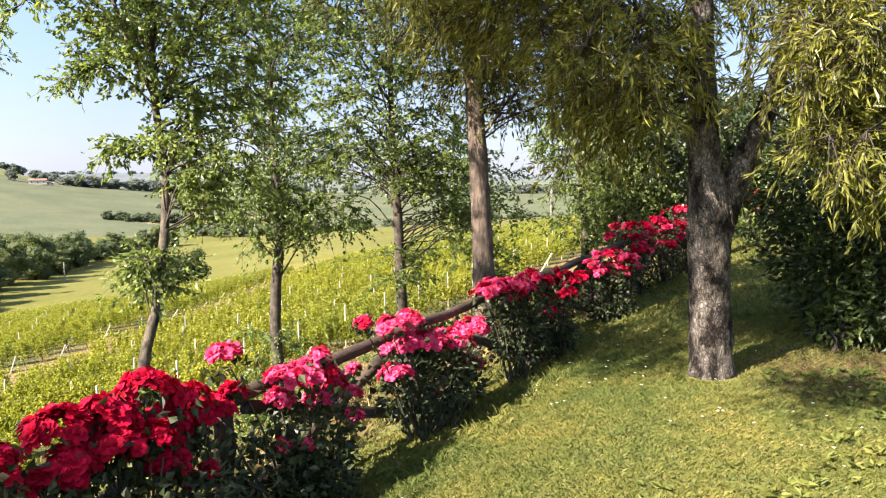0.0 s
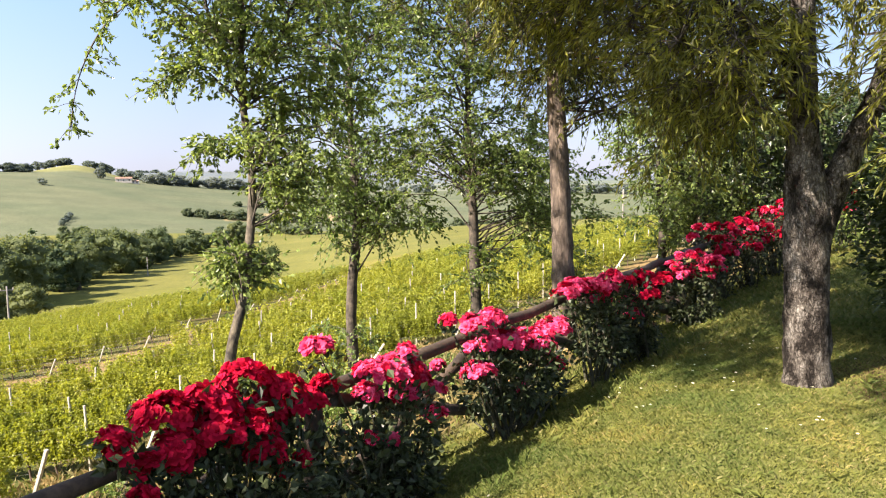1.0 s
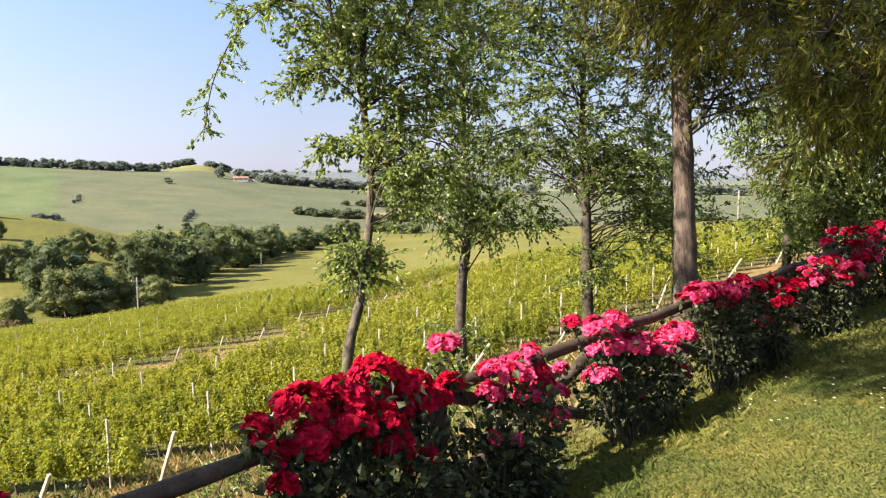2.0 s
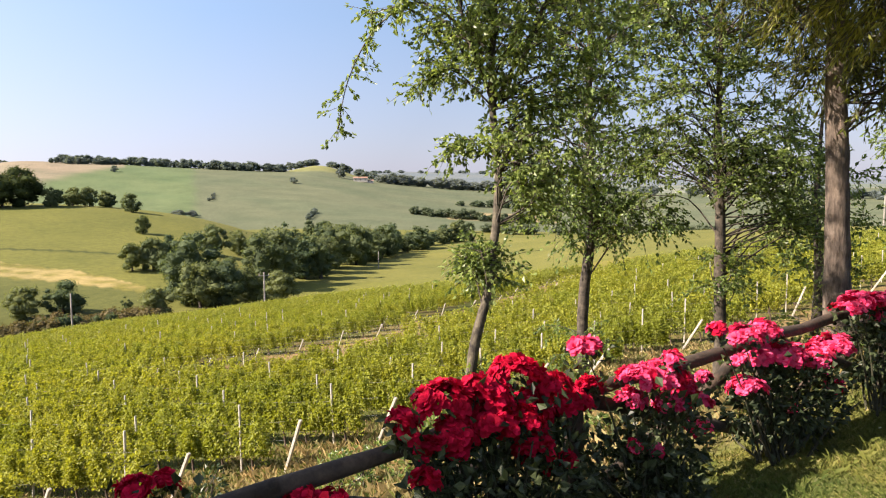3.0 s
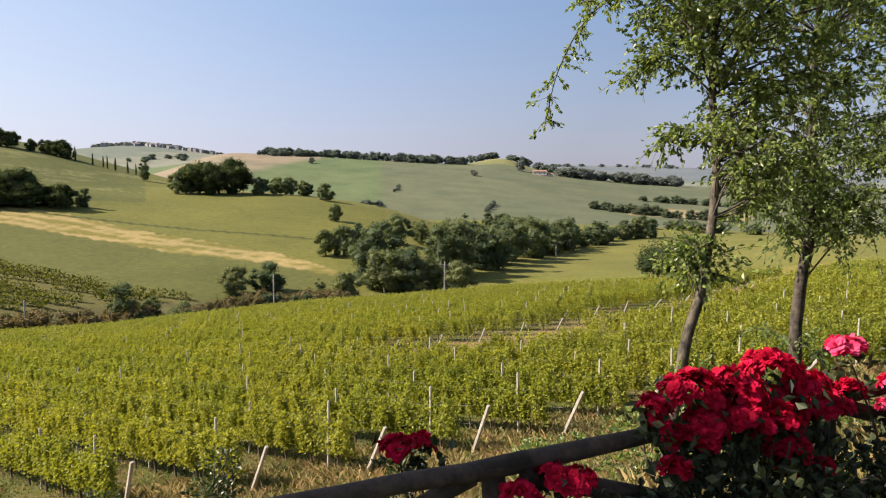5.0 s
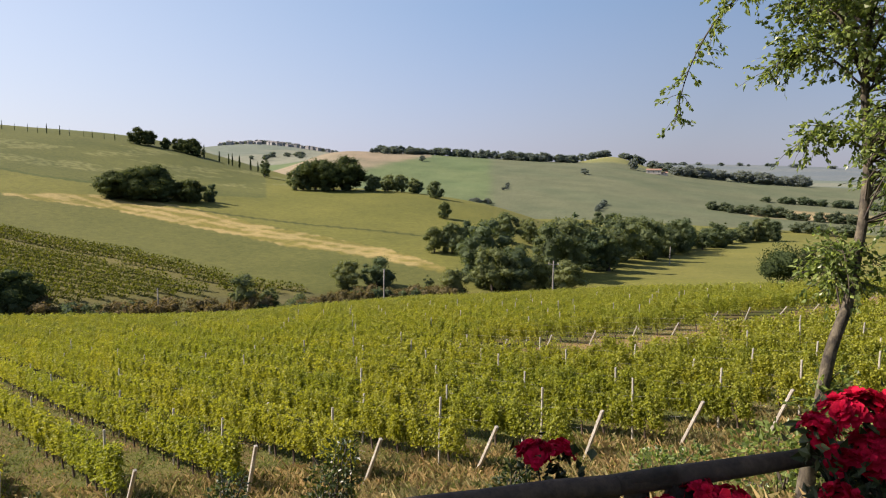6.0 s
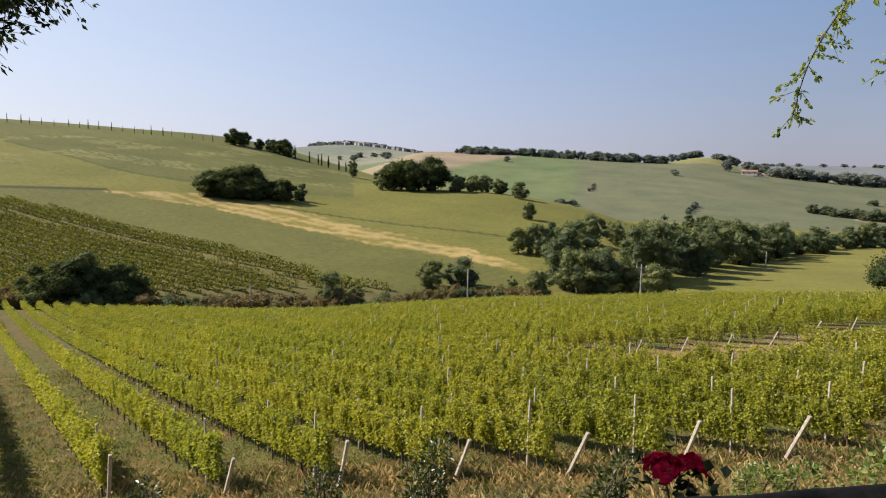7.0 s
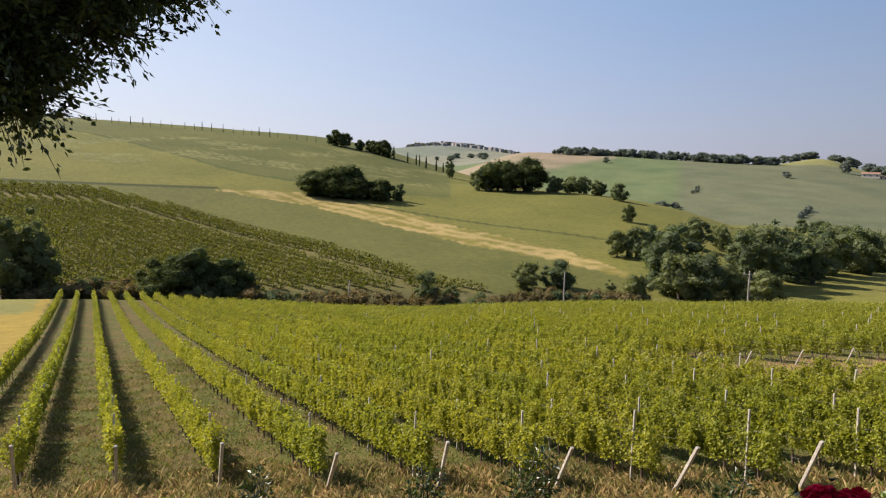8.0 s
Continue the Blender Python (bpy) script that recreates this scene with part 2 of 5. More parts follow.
def part(name, bm, mat, parent, label=""):
    me = bpy.data.meshes.new(name)
    bm.to_mesh(me)
    bm.free()
    me.materials.append(mat)
    return child(name, me, parent, None, label)


def empty(name, x, y, z, label, category, group="", kind=""):
    ob = new(name)
    ob.empty_display_size = 0.2
    ob.matrix_basis = pose(x, y, z)
    return tagged(ob, label, category, group, kind)
# ---- the ground: one sheet to the horizon ----
TRACK = ((-20.8, 20.0), (-19.4, 23.5), (-17.8, 27.0), (-16.6, 31.0), (-15.4, 35.5), (-13.6, 41.0), (-13.2, 52.0), (-13.6, 64.0), (-12.5, 80.0))
EDGE_AZ = (-60, -30, -12, 0, 10, 20, 30, 36, 50, 62, 75, 95)
EDGE_D = (70, 84, 90, 90, 78, 74, 92, 98, 101, 97, 106, 108)


def line_distance(x, y, line):
    best = np.full(np.shape(x), 1e9)
    for (ax, ay), (bx, by) in zip(line, line[1:]):
        dx, dy = bx - ax, by - ay
        t = np.clip(((x - ax) * dx + (y - ay) * dy) / (dx * dx + dy * dy), 0, 1)
        best = np.minimum(best, np.hypot(x - ax - t * dx, y - ay - t * dy))
    return best


def bearing(x, y):
    return np.degrees(np.arctan2(-x, y))


def row_start(v):
    """Where the vine rows begin beside the bank: x for a row at v."""
    return np.interp(v, (-8, -0.2, 11.5, 28, 70), (-21.5, -17.5, -9.3, 0.5, 24))


def in_vineyard(x, y):
    d, az = np.hypot(x, y), bearing(x, y)
    v = V[0] * x + V[1] * y
    return (d < np.interp(az, EDGE_AZ, EDGE_D)) & (x < row_start(v) + 0.4) & (v > -5.5) & (line_distance(x, y, TRACK) > np.where(y > 20.8, np.interp(y, (23, 30, 50), (3.9, 3.0, 2.4)), -1))


def patches(x, y, size, seed=0.0):
    """Soft patches between 0 and 1, of about that size in metres."""
    x, y = x / size, y / size
    a = np.sin(x * 1.3 + 1.7 * np.sin(y * 0.9 + seed) + seed) + np.sin(y * 1.7 + 1.3 * np.sin(x * 1.1 - seed)) + 0.6 * np.sin(x * 3.1 + y * 2.3 + seed) + 0.5 * np.sin(y * 4.3 - x * 3.7 + 2 * seed)
    return np.clip(0.5 + a / 5, 0, 1)


def cover(x, y):
    """Base colours of lawn, bank, soil and crops over the plan."""
    d, az, nd = np.hypot(x, y), bearing(x, y), fence_side(x, y)
    v = V[0] * x + V[1] * y
    col = np.empty(np.shape(x) + (3,))

    def put(where, c, soft=None):
        col[where] = c

    put(np.ones(np.shape(x), bool), (0.116, 0.143, 0.048))
    edge = np.interp(az, EDGE_AZ, EDGE_D)
    # opposite slope
    left = (az > 36) & (d > 112) & (d < 470)
    put(left, (0.110, 0.114, 0.031))
    dv = np.interp(az, (36, 62.3, 70, 78.5, 87, 92, 110), (100, 134, 160, 192, 226, 228, 236))
    lo = np.interp(az, (46.4, 50.2, 54.7, 59, 63.3, 67.3, 71.1, 74.7, 78), (139, 147, 157, 167, 183, 194, 211, 220, 229))
    hi = np.interp(az, (46.1, 50.1, 54.6, 61.1, 65.2, 71, 74.7, 78, 80), (143, 159, 173, 198, 217, 233, 233, 231, 234))
    put(left & (az > 46) & (d < hi), (0.082, 0.090, 0.029))
    ragged = 2.5 * (patches(x, y, 2.2, 8.0) - 0.5)
    band = left & (az > 46.0) & (az < 78.3) & (d > lo + ragged) & (d < hi + ragged)
    along, across = 0.905 * x + 0.427 * y, -0.427 * x + 0.905 * y
    k = smooth(patches(along * 0.22, across, 1.7, 1.0) * 0.7 + 0.3 * patches(x, y, 3.0, 4.0), 0.36, 0.62)[..., None]
    col[band] = (np.array((0.135, 0.125, 0.034)) * (1 - k) + np.array((0.255, 0.208, 0.095)) * k)[band]
    put(left & (az > 78) & (np.abs(d - 233) < 1.6), (0.034, 0.044, 0.017))
    put(left & (az > 57) & (d < dv), (0.092, 0.088, 0.033))
    p1 = np.interp(az, (60, 64.4, 71, 76, 78, 81.5, 87, 95), (250, 247, 252, 264, 274, 306, 350, 380))
    put(left & (az > 60) & (d > p1), (0.080, 0.091, 0.030))
    put(left & (az > 64) & (np.abs(d - p1) < 2.0), (0.058, 0.075, 0.024))
    speck = np.sin(x * 12.9898 + y * 78.233) * 43758.5453 % 1.0
    bloom = left & (d > 275) & (d < 360) & (speck * smooth(patches(x, y * 0.6, 9.0, 5.0), 0.45, 0.75) > 0.45)
    put(bloom, (0.132, 0.138, 0.058))
    put(left & (az > 40) & (az < 67.5) & (np.abs(d - np.interp(az, (40, 48.1, 56.4, 59.8, 63.6, 67.2), (172, 181, 195, 204, 212, 219))) < 1.2), (0.05, 0.058, 0.02))
    # the pale field down to the belt of trees
    pale = (az <= 42) & (az > -70) & (d > edge - 1)
    put(pale, (0.122, 0.126, 0.032))
    put(pale & (az > 8) & (d > 108) & (d < 135), (0.15, 0.138, 0.036))
    put(pale & (d > 150), (0.122, 0.124, 0.036))
    # hill beyond the valley, its crop colours greyed to stand for haze
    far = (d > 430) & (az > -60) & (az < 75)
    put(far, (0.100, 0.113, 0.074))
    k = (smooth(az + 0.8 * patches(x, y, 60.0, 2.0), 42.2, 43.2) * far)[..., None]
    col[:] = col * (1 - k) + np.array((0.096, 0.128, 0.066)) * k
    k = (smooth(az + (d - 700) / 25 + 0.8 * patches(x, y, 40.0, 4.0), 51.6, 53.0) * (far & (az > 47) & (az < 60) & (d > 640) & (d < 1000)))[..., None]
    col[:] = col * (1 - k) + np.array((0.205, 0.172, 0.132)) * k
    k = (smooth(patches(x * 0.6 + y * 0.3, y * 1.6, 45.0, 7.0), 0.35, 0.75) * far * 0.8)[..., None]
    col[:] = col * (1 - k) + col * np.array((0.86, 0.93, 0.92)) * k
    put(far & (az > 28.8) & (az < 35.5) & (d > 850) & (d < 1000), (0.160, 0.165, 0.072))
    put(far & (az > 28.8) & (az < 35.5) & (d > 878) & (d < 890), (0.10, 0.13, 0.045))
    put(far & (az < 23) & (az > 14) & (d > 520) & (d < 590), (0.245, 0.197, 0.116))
    # from 1300 m on, distance haze is put into the plots' base colours
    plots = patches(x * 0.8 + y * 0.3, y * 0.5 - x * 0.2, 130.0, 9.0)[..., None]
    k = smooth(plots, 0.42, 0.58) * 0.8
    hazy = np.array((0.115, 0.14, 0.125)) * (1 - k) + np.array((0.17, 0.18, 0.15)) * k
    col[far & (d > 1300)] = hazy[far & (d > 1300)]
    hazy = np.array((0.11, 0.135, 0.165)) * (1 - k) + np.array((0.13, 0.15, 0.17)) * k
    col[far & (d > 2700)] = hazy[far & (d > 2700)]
    # the strip of scrub along the stream
    put((az > 36) & (d > edge - 1) & (d < 124), (0.088, 0.085, 0.041))
    # vineyard soil
    soil = (d < edge) & (nd < -5)
    put(soil, (0.143, 0.119, 0.054))
    k = smooth(patches(x, y, 1.1, 3.0), 0.4, 0.62)[..., None] * 0.75
    col[soil] = (np.array((0.088, 0.072, 0.031)) * (1 - k) + np.array((0.060, 0.076, 0.020)) * k)[soil]
    put(soil & (v < -5.1) & (d > 36), (0.205, 0.158, 0.034))
    put(soil & (v < -6.4) & (d > 84 + 6 * patches(x, y, 4.0, 2.0)), (0.15, 0.15, 0.05))
    way = soil & (line_distance(x, y, TRACK) < np.interp(y, (23, 30, 50), (4.1, 3.3, 2.7))) & (y > 20.5)
    k = smooth(patches(x, y * 0.5, 1.0, 6.0), 0.5, 0.75)[..., None] * 0.7
    col[way] = (np.array((0.19, 0.133, 0.071)) * (1 - k) + np.array((0.109, 0.105, 0.034)) * k)[way]
    bank = (nd <= 0.3) & (nd > -8) & (d < 90)
    put(bank, (0.129, 0.119, 0.051))
    put((nd <= -5.5) & (x > row_start(v) - 0.3) & (d < 90), (0.165, 0.118, 0.056))
    lawn = nd > -0.2
    put(lawn & (d < 400), (0.128, 0.136, 0.045))
    put(lawn & (np.hypot(x - 3.0, (y - 4.9) * 1.5) < 0.75 + 0.4 * patches(x, y, 0.2, 3.0)), (0.115, 0.088, 0.046))
    return col


def build_ground():
    near = np.geomspace(0.35, 100, 210)
    mid = np.arange(101.5, 470, 1.9)
    far = np.geomspace(475, 4880, 75)
    rad = np.concatenate([near, mid, far])
    az = np.radians(np.concatenate([np.arange(-180, -46, 3.0), np.arange(-46, 100, 0.25), np.arange(100, 180, 3.0)]))
    R, A = np.meshgrid(rad, az, indexing="ij")
    X, Y = -R * np.sin(A), R * np.cos(A)
    Z = height(X, Y)
    verts = np.stack([X, Y, Z], -1).reshape(-1, 3)
    nr, na = R.shape
    i, j = np.meshgrid(np.arange(nr - 1), np.arange(na), indexing="ij")
    j2 = (j + 1) % na
    faces = np.stack([i * na + j, (i + 1) * na + j, (i + 1) * na + j2, i * na + j2], -1).reshape(-1, 4)
    centre = len(verts)
    verts = np.vstack([verts, [0, 0, ground_z(0, 0)]])
    hub = np.stack([np.full(na, centre), np.arange(na), (np.arange(na) + 1) % na], -1)
    tri = np.vstack([faces[:, [0, 2, 1]], faces[:, [0, 3, 2]], hub[:, [0, 2, 1]]])
    me = mesh_from("ground", verts, tri, EARTH, True)
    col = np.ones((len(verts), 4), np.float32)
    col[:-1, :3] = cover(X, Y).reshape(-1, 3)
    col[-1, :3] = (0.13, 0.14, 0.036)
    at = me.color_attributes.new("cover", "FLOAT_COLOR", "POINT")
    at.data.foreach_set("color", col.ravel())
    return tagged(new("ground", me), "rolling farmland with lawn, vineyard soil and pale green fields", "ground", "", "structure")


build_ground()
# ---- the vineyard ----
SEG = 4.0


def vine_mesh(seed, count, size, mat):
    """A stretch of trellised vines, SEG long: a leafy wall with shoots standing out of its top."""
    rng = np.random.default_rng(seed)
    n = count
    m = 110  # shoots: they rise from the cordon, lean out and nod
    sx, lean = rng.random(m) * SEG, rng.normal(0, 0.066, m)
    top = 1.07 + 0.07 * np.sin(sx * 2.3 + seed) + 0.13 * np.sin(sx * 6.28) + rng.normal(0, 0.12, m)
    slant = rng.normal(0, 0.16, m)
    k, t = rng.integers(0, m, n), rng.random(n) ** 0.85
    h = 0.38 + (top[k] - 0.38) * t
    x = sx[k] + slant[k] * t + rng.normal(0, 0.045, n)
    y = lean[k] * (0.95 + 0.6 * np.sin(sx[k] * 6.28)) * np.sin(t * 2.4) + rng.normal(0, 0.034, n)
    hang = rng.random(n) < 0.05
    h[hang] = 0.3 + rng.random(hang.sum()) * 0.3
    pts = np.stack([x, y, h], -1)
    out = np.stack([rng.normal(0, 0.3, n), np.sign(y) * 0.8, np.full(n, -0.1)], -1)
    v, f = leaves(pts, rng, size, size * 0.95, out, 0.15)
    return mesh_from("vine", v, f, mat)


def stem_mesh(seed):
    rng = np.random.default_rng(seed)
    p = [(0, 0, -0.15), (rng.normal(0, 0.03), rng.normal(0, 0.03), 0.3), (rng.normal(0, 0.05), rng.normal(0, 0.03), 0.55)]
    bars = [(p, (0.032, 0.026, 0.02))]
    return tubes_mesh("vine_stem", bars, VINE_WOOD, 6, rng, 0.12)


def post_mesh(h, r):
    bm = bmesh.new()
    bmesh.ops.create_cube(bm, size=1.0, matrix=Matrix.Translation((0, 0, h / 2 - 0.15)) @ Matrix.Diagonal((2 * r, 2 * r, h + 0.3, 1)))
    bmesh.ops.bevel(bm, geom=[e for e in bm.edges], offset=r * 0.3, segments=1, affect="EDGES")
    me = bpy.data.meshes.new("post")
    bm.to_mesh(me)
    bm.free()
    me.materials.append(CONCRETE)
    return me


VINES = {"near": [vine_mesh(11 + k, 8600, 0.064, VINE_LEAF) for k in range(4)],
         "middle": [vine_mesh(31 + k, 3600, 0.082, VINE_LEAF) for k in range(4)],
         "far": [vine_mesh(51 + k, 1500, 0.112, VINE_FAR) for k in range(4)]}
WIRE = rough_stuff("galvanised_wire", (0.15, 0.15, 0.143), (0.245, 0.245, 0.238), 4, 40, 0.4)
STEMS = [stem_mesh(71 + k) for k in range(4)]
POST, END_POST, TRACK_POST = post_mesh(1.38, 0.022), post_mesh(1.36, 0.033), post_mesh(0.85, 0.026)


def build_rows():
    rng = random.Random(5)
    slope = math.atan(-0.1456)
    turn = math.atan2(U[1], U[0])
    for i in range(-2, 47):
        v = -0.2 + 1.93 * i
        x0 = float(row_start(v))
        u0 = (x0 - V[0] * v) / U[0]
        spots, u = [], u0
        while u < u0 + 150:
            x, y = U[0] * (u + SEG / 2) + V[0] * v, U[1] * (u + SEG / 2) + V[1] * v
            if bool(in_vineyard(np.array([x]), np.array([y]))[0]):
                spots.append((u, math.hypot(x, y)))
            elif line_distance(np.array([x]), np.array([y]), TRACK)[0] > 3:
                if spots and math.hypot(x, y) > 60:
                    break
            u += SEG
        if len(spots) < 2:
            continue
        bx, by = U[0] * u0 + V[0] * v, U[1] * u0 + V[1] * v
        row = empty("vine_row", bx, by, ground_z(bx, by), "trellised row of leafy green grapevines between pale posts", "grapevine row", "vine rows")
        inv = Matrix.Translation((-bx, -by, -ground_z(bx, by)))
        last = None
        for u, d in spots:
            x, y = U[0] * u + V[0] * v, U[1] * u + V[1] * v
            x2, y2 = x + U[0] * SEG, y + U[1] * SEG
            z, z2 = ground_z(x, y), ground_z(x2, y2)
            sl = math.atan2(z2 - z, SEG)
            m = inv @ Matrix.Translation((x, y, z)) @ Matrix.Rotation(turn, 4, "Z") @ Matrix.Rotation(-sl, 4, "Y")
            kind = "near" if d < 26 else "middle" if d < 55 else "far"
            child("vine", rng.choice(VINES[kind]), row, m)
            if d < 40:
                for k in range(4):
                    child("vine_stem", rng.choice(STEMS), row, m @ Matrix.Translation((k + rng.uniform(0.3, 0.7), 0, 0)))
            first = last is None or u - last > SEG * 1.5
            up = inv @ Matrix.Translation((x, y, z)) @ Matrix.Rotation(turn, 4, "Z")
            if first:
                if v < 20 or last is not None or i % 3 == 0:
                    child("end_post", END_POST if last is None else TRACK_POST, row, up @ Matrix.Translation((-0.25, 0, 0)) @ Matrix.Rotation(radians(-rng.uniform(18, 36)), 4, "Y"), "leaning concrete end post")
                if last is None:
                    child("post", POST, row, up @ Matrix.Translation((0.9, 0, 0)) @ Matrix.Rotation(radians(rng.uniform(-3, 3)), 4, "X"))
            elif d < 62 and rng.random() < (0.9 if d < 34 else 0.5):
                child("post", POST, row, up @ pose(rng.uniform(-0.3, 0.3), -0.06, rng.uniform(-0.12, 0.08), rng.uniform(-4, 4), rng.uniform(-4, 4), 0))
            last = u
        # two trellis wires along the nearest stretch
        if math.hypot(bx, by) < 30:
            bars = []
            for up in (0.72, 1.12):
                line = []
                for q in np.arange(0.0, 25.0, 1.25):
                    x, y = bx + U[0] * (q - 0.3), by + U[1] * (q - 0.3)
                    line.append((x - bx, y - by, ground_z(x, y) - ground_z(bx, by) + up - 0.02 * math.sin(q * 0.78) ** 2))
                bars.append((line, np.full(len(line), 0.0018)))
            child("wire", tubes_mesh("wire", bars, WIRE, 4), row)


build_rows()
# ---- trees ----


def plated_bark(name):
    """Old grey bark: cracked plates, dark fissures and pale lichen blotches."""
    m, n, k, b = material(name, 0.9)
    b.inputs["Specular IOR Level"].default_value = 0.15
    mp = n.new("ShaderNodeMapping")
    mp.inputs["Scale"].default_value = (1, 1, 0.55)
    k.new(n.new("ShaderNodeTexCoord").outputs["Object"], mp.inputs["Vector"])
    co = mp.outputs["Vector"]
    warp = n.new("ShaderNodeTexNoise")
    warp.inputs["Scale"].default_value, warp.inputs["Detail"].default_value = 22, 5
    k.new(co, warp.inputs["Vector"])
    add = n.new("ShaderNodeVectorMath")
    add.operation = "MULTIPLY_ADD"
    add.inputs[1].default_value = (0.11, 0.11, 0.11)
    k.new(warp.outputs["Color"], add.inputs[0]), k.new(co, add.inputs[2])
    vo = n.new("ShaderNodeTexVoronoi")
    vo.feature = "DISTANCE_TO_EDGE"
    vo.inputs["Scale"].default_value = 38
    k.new(add.outputs[0], vo.inputs["Vector"])
    crack = ramp(n, k, vo.outputs["Distance"], [(0.01, (0.55, 0.53, 0.51)), (0.22, (1, 1, 1))])
    blotch = ramp(n, k, noise_node(n, k, co, 7.0, 8.0, 0.70), [(0.44, (0.024, 0.020, 0.017)), (0.50, (0.105, 0.092, 0.080)), (0.62, (0.26, 0.24, 0.215))])
    fine = noise_node(n, k, co, 70.0, 6.0, 0.75)
    c = mixed(n, k, blotch, crack, 1.0, "MULTIPLY")
    c = mixed(n, k, c, ramp(n, k, fine, [(0.3, (0.45, 0.45, 0.45)), (0.7, (1.35, 1.33, 1.3))]), 1.0, "MULTIPLY")
    k.new(c, b.inputs["Base Color"])
    bumped(n, k, b, crack, 1.0, 0.02)
    return m


BARK = plated_bark("old_grey_bark")
BARK_RED = rough_stuff("brown_bark", (0.031, 0.022, 0.018), (0.231, 0.177, 0.136), 16, 55, 0.9, 0.9, 0.03, (0.3, 0.7), 0.25)
BARK_THIN = rough_stuff("young_bark", (0.015, 0.012, 0.009), (0.105, 0.084, 0.062), 11, 45, 0.9, 0.7, 0.012)
ELM_LEAF = leafy("small_leaf", (0.052, 0.088, 0.028), (0.275, 0.355, 0.115), 0.36, 0.5, glow=(1.2, 1.2, 0.62))
BARK_ELM = rough_stuff("mottled_young_bark", (0.016, 0.012, 0.009), (0.125, 0.105, 0.070), 14, 50, 0.9, 0.7, 0.012, (0.35, 0.65), 0.5)
WILLOW_LEAF = leafy("narrow_leaf", (0.03, 0.04, 0.010), (0.22, 0.24, 0.052), 0.4, 0.45)
BIG_LEAF = leafy("drooping_leaf", (0.06, 0.068, 0.016), (0.32, 0.33, 0.075), 0.36, 0.52)
DARK_LEAF = leafy("glossy_leaf", (0.012, 0.025, 0.008), (0.062, 0.092, 0.028), 0.38, 0.25, gloss=0.4)
# base colour lightened and blued to imitate haze over the valley
WOOD_LEAF = leafy("copse_leaf", (0.080, 0.106, 0.062), (0.148, 0.182, 0.096), 0.85, 0.42, gloss=0.08, tints=((0.62, 0.72, 0.80), (1.35, 1.22, 1.0)))
# the blue-grey of distance haze is part of this leaf colour
HAZY_LEAF = leafy("hazed_wood_leaf", (0.124, 0.155, 0.172), (0.155, 0.186, 0.200), 0.9, 0.5, gloss=0.05)


def curve(points, n):
    p = np.asarray(points, float)
    return cubic(np.linspace(0, 1, len(p)), p, np.linspace(0, 1, n)) if len(p) > 2 else np.linspace(p[0], p[1], n)


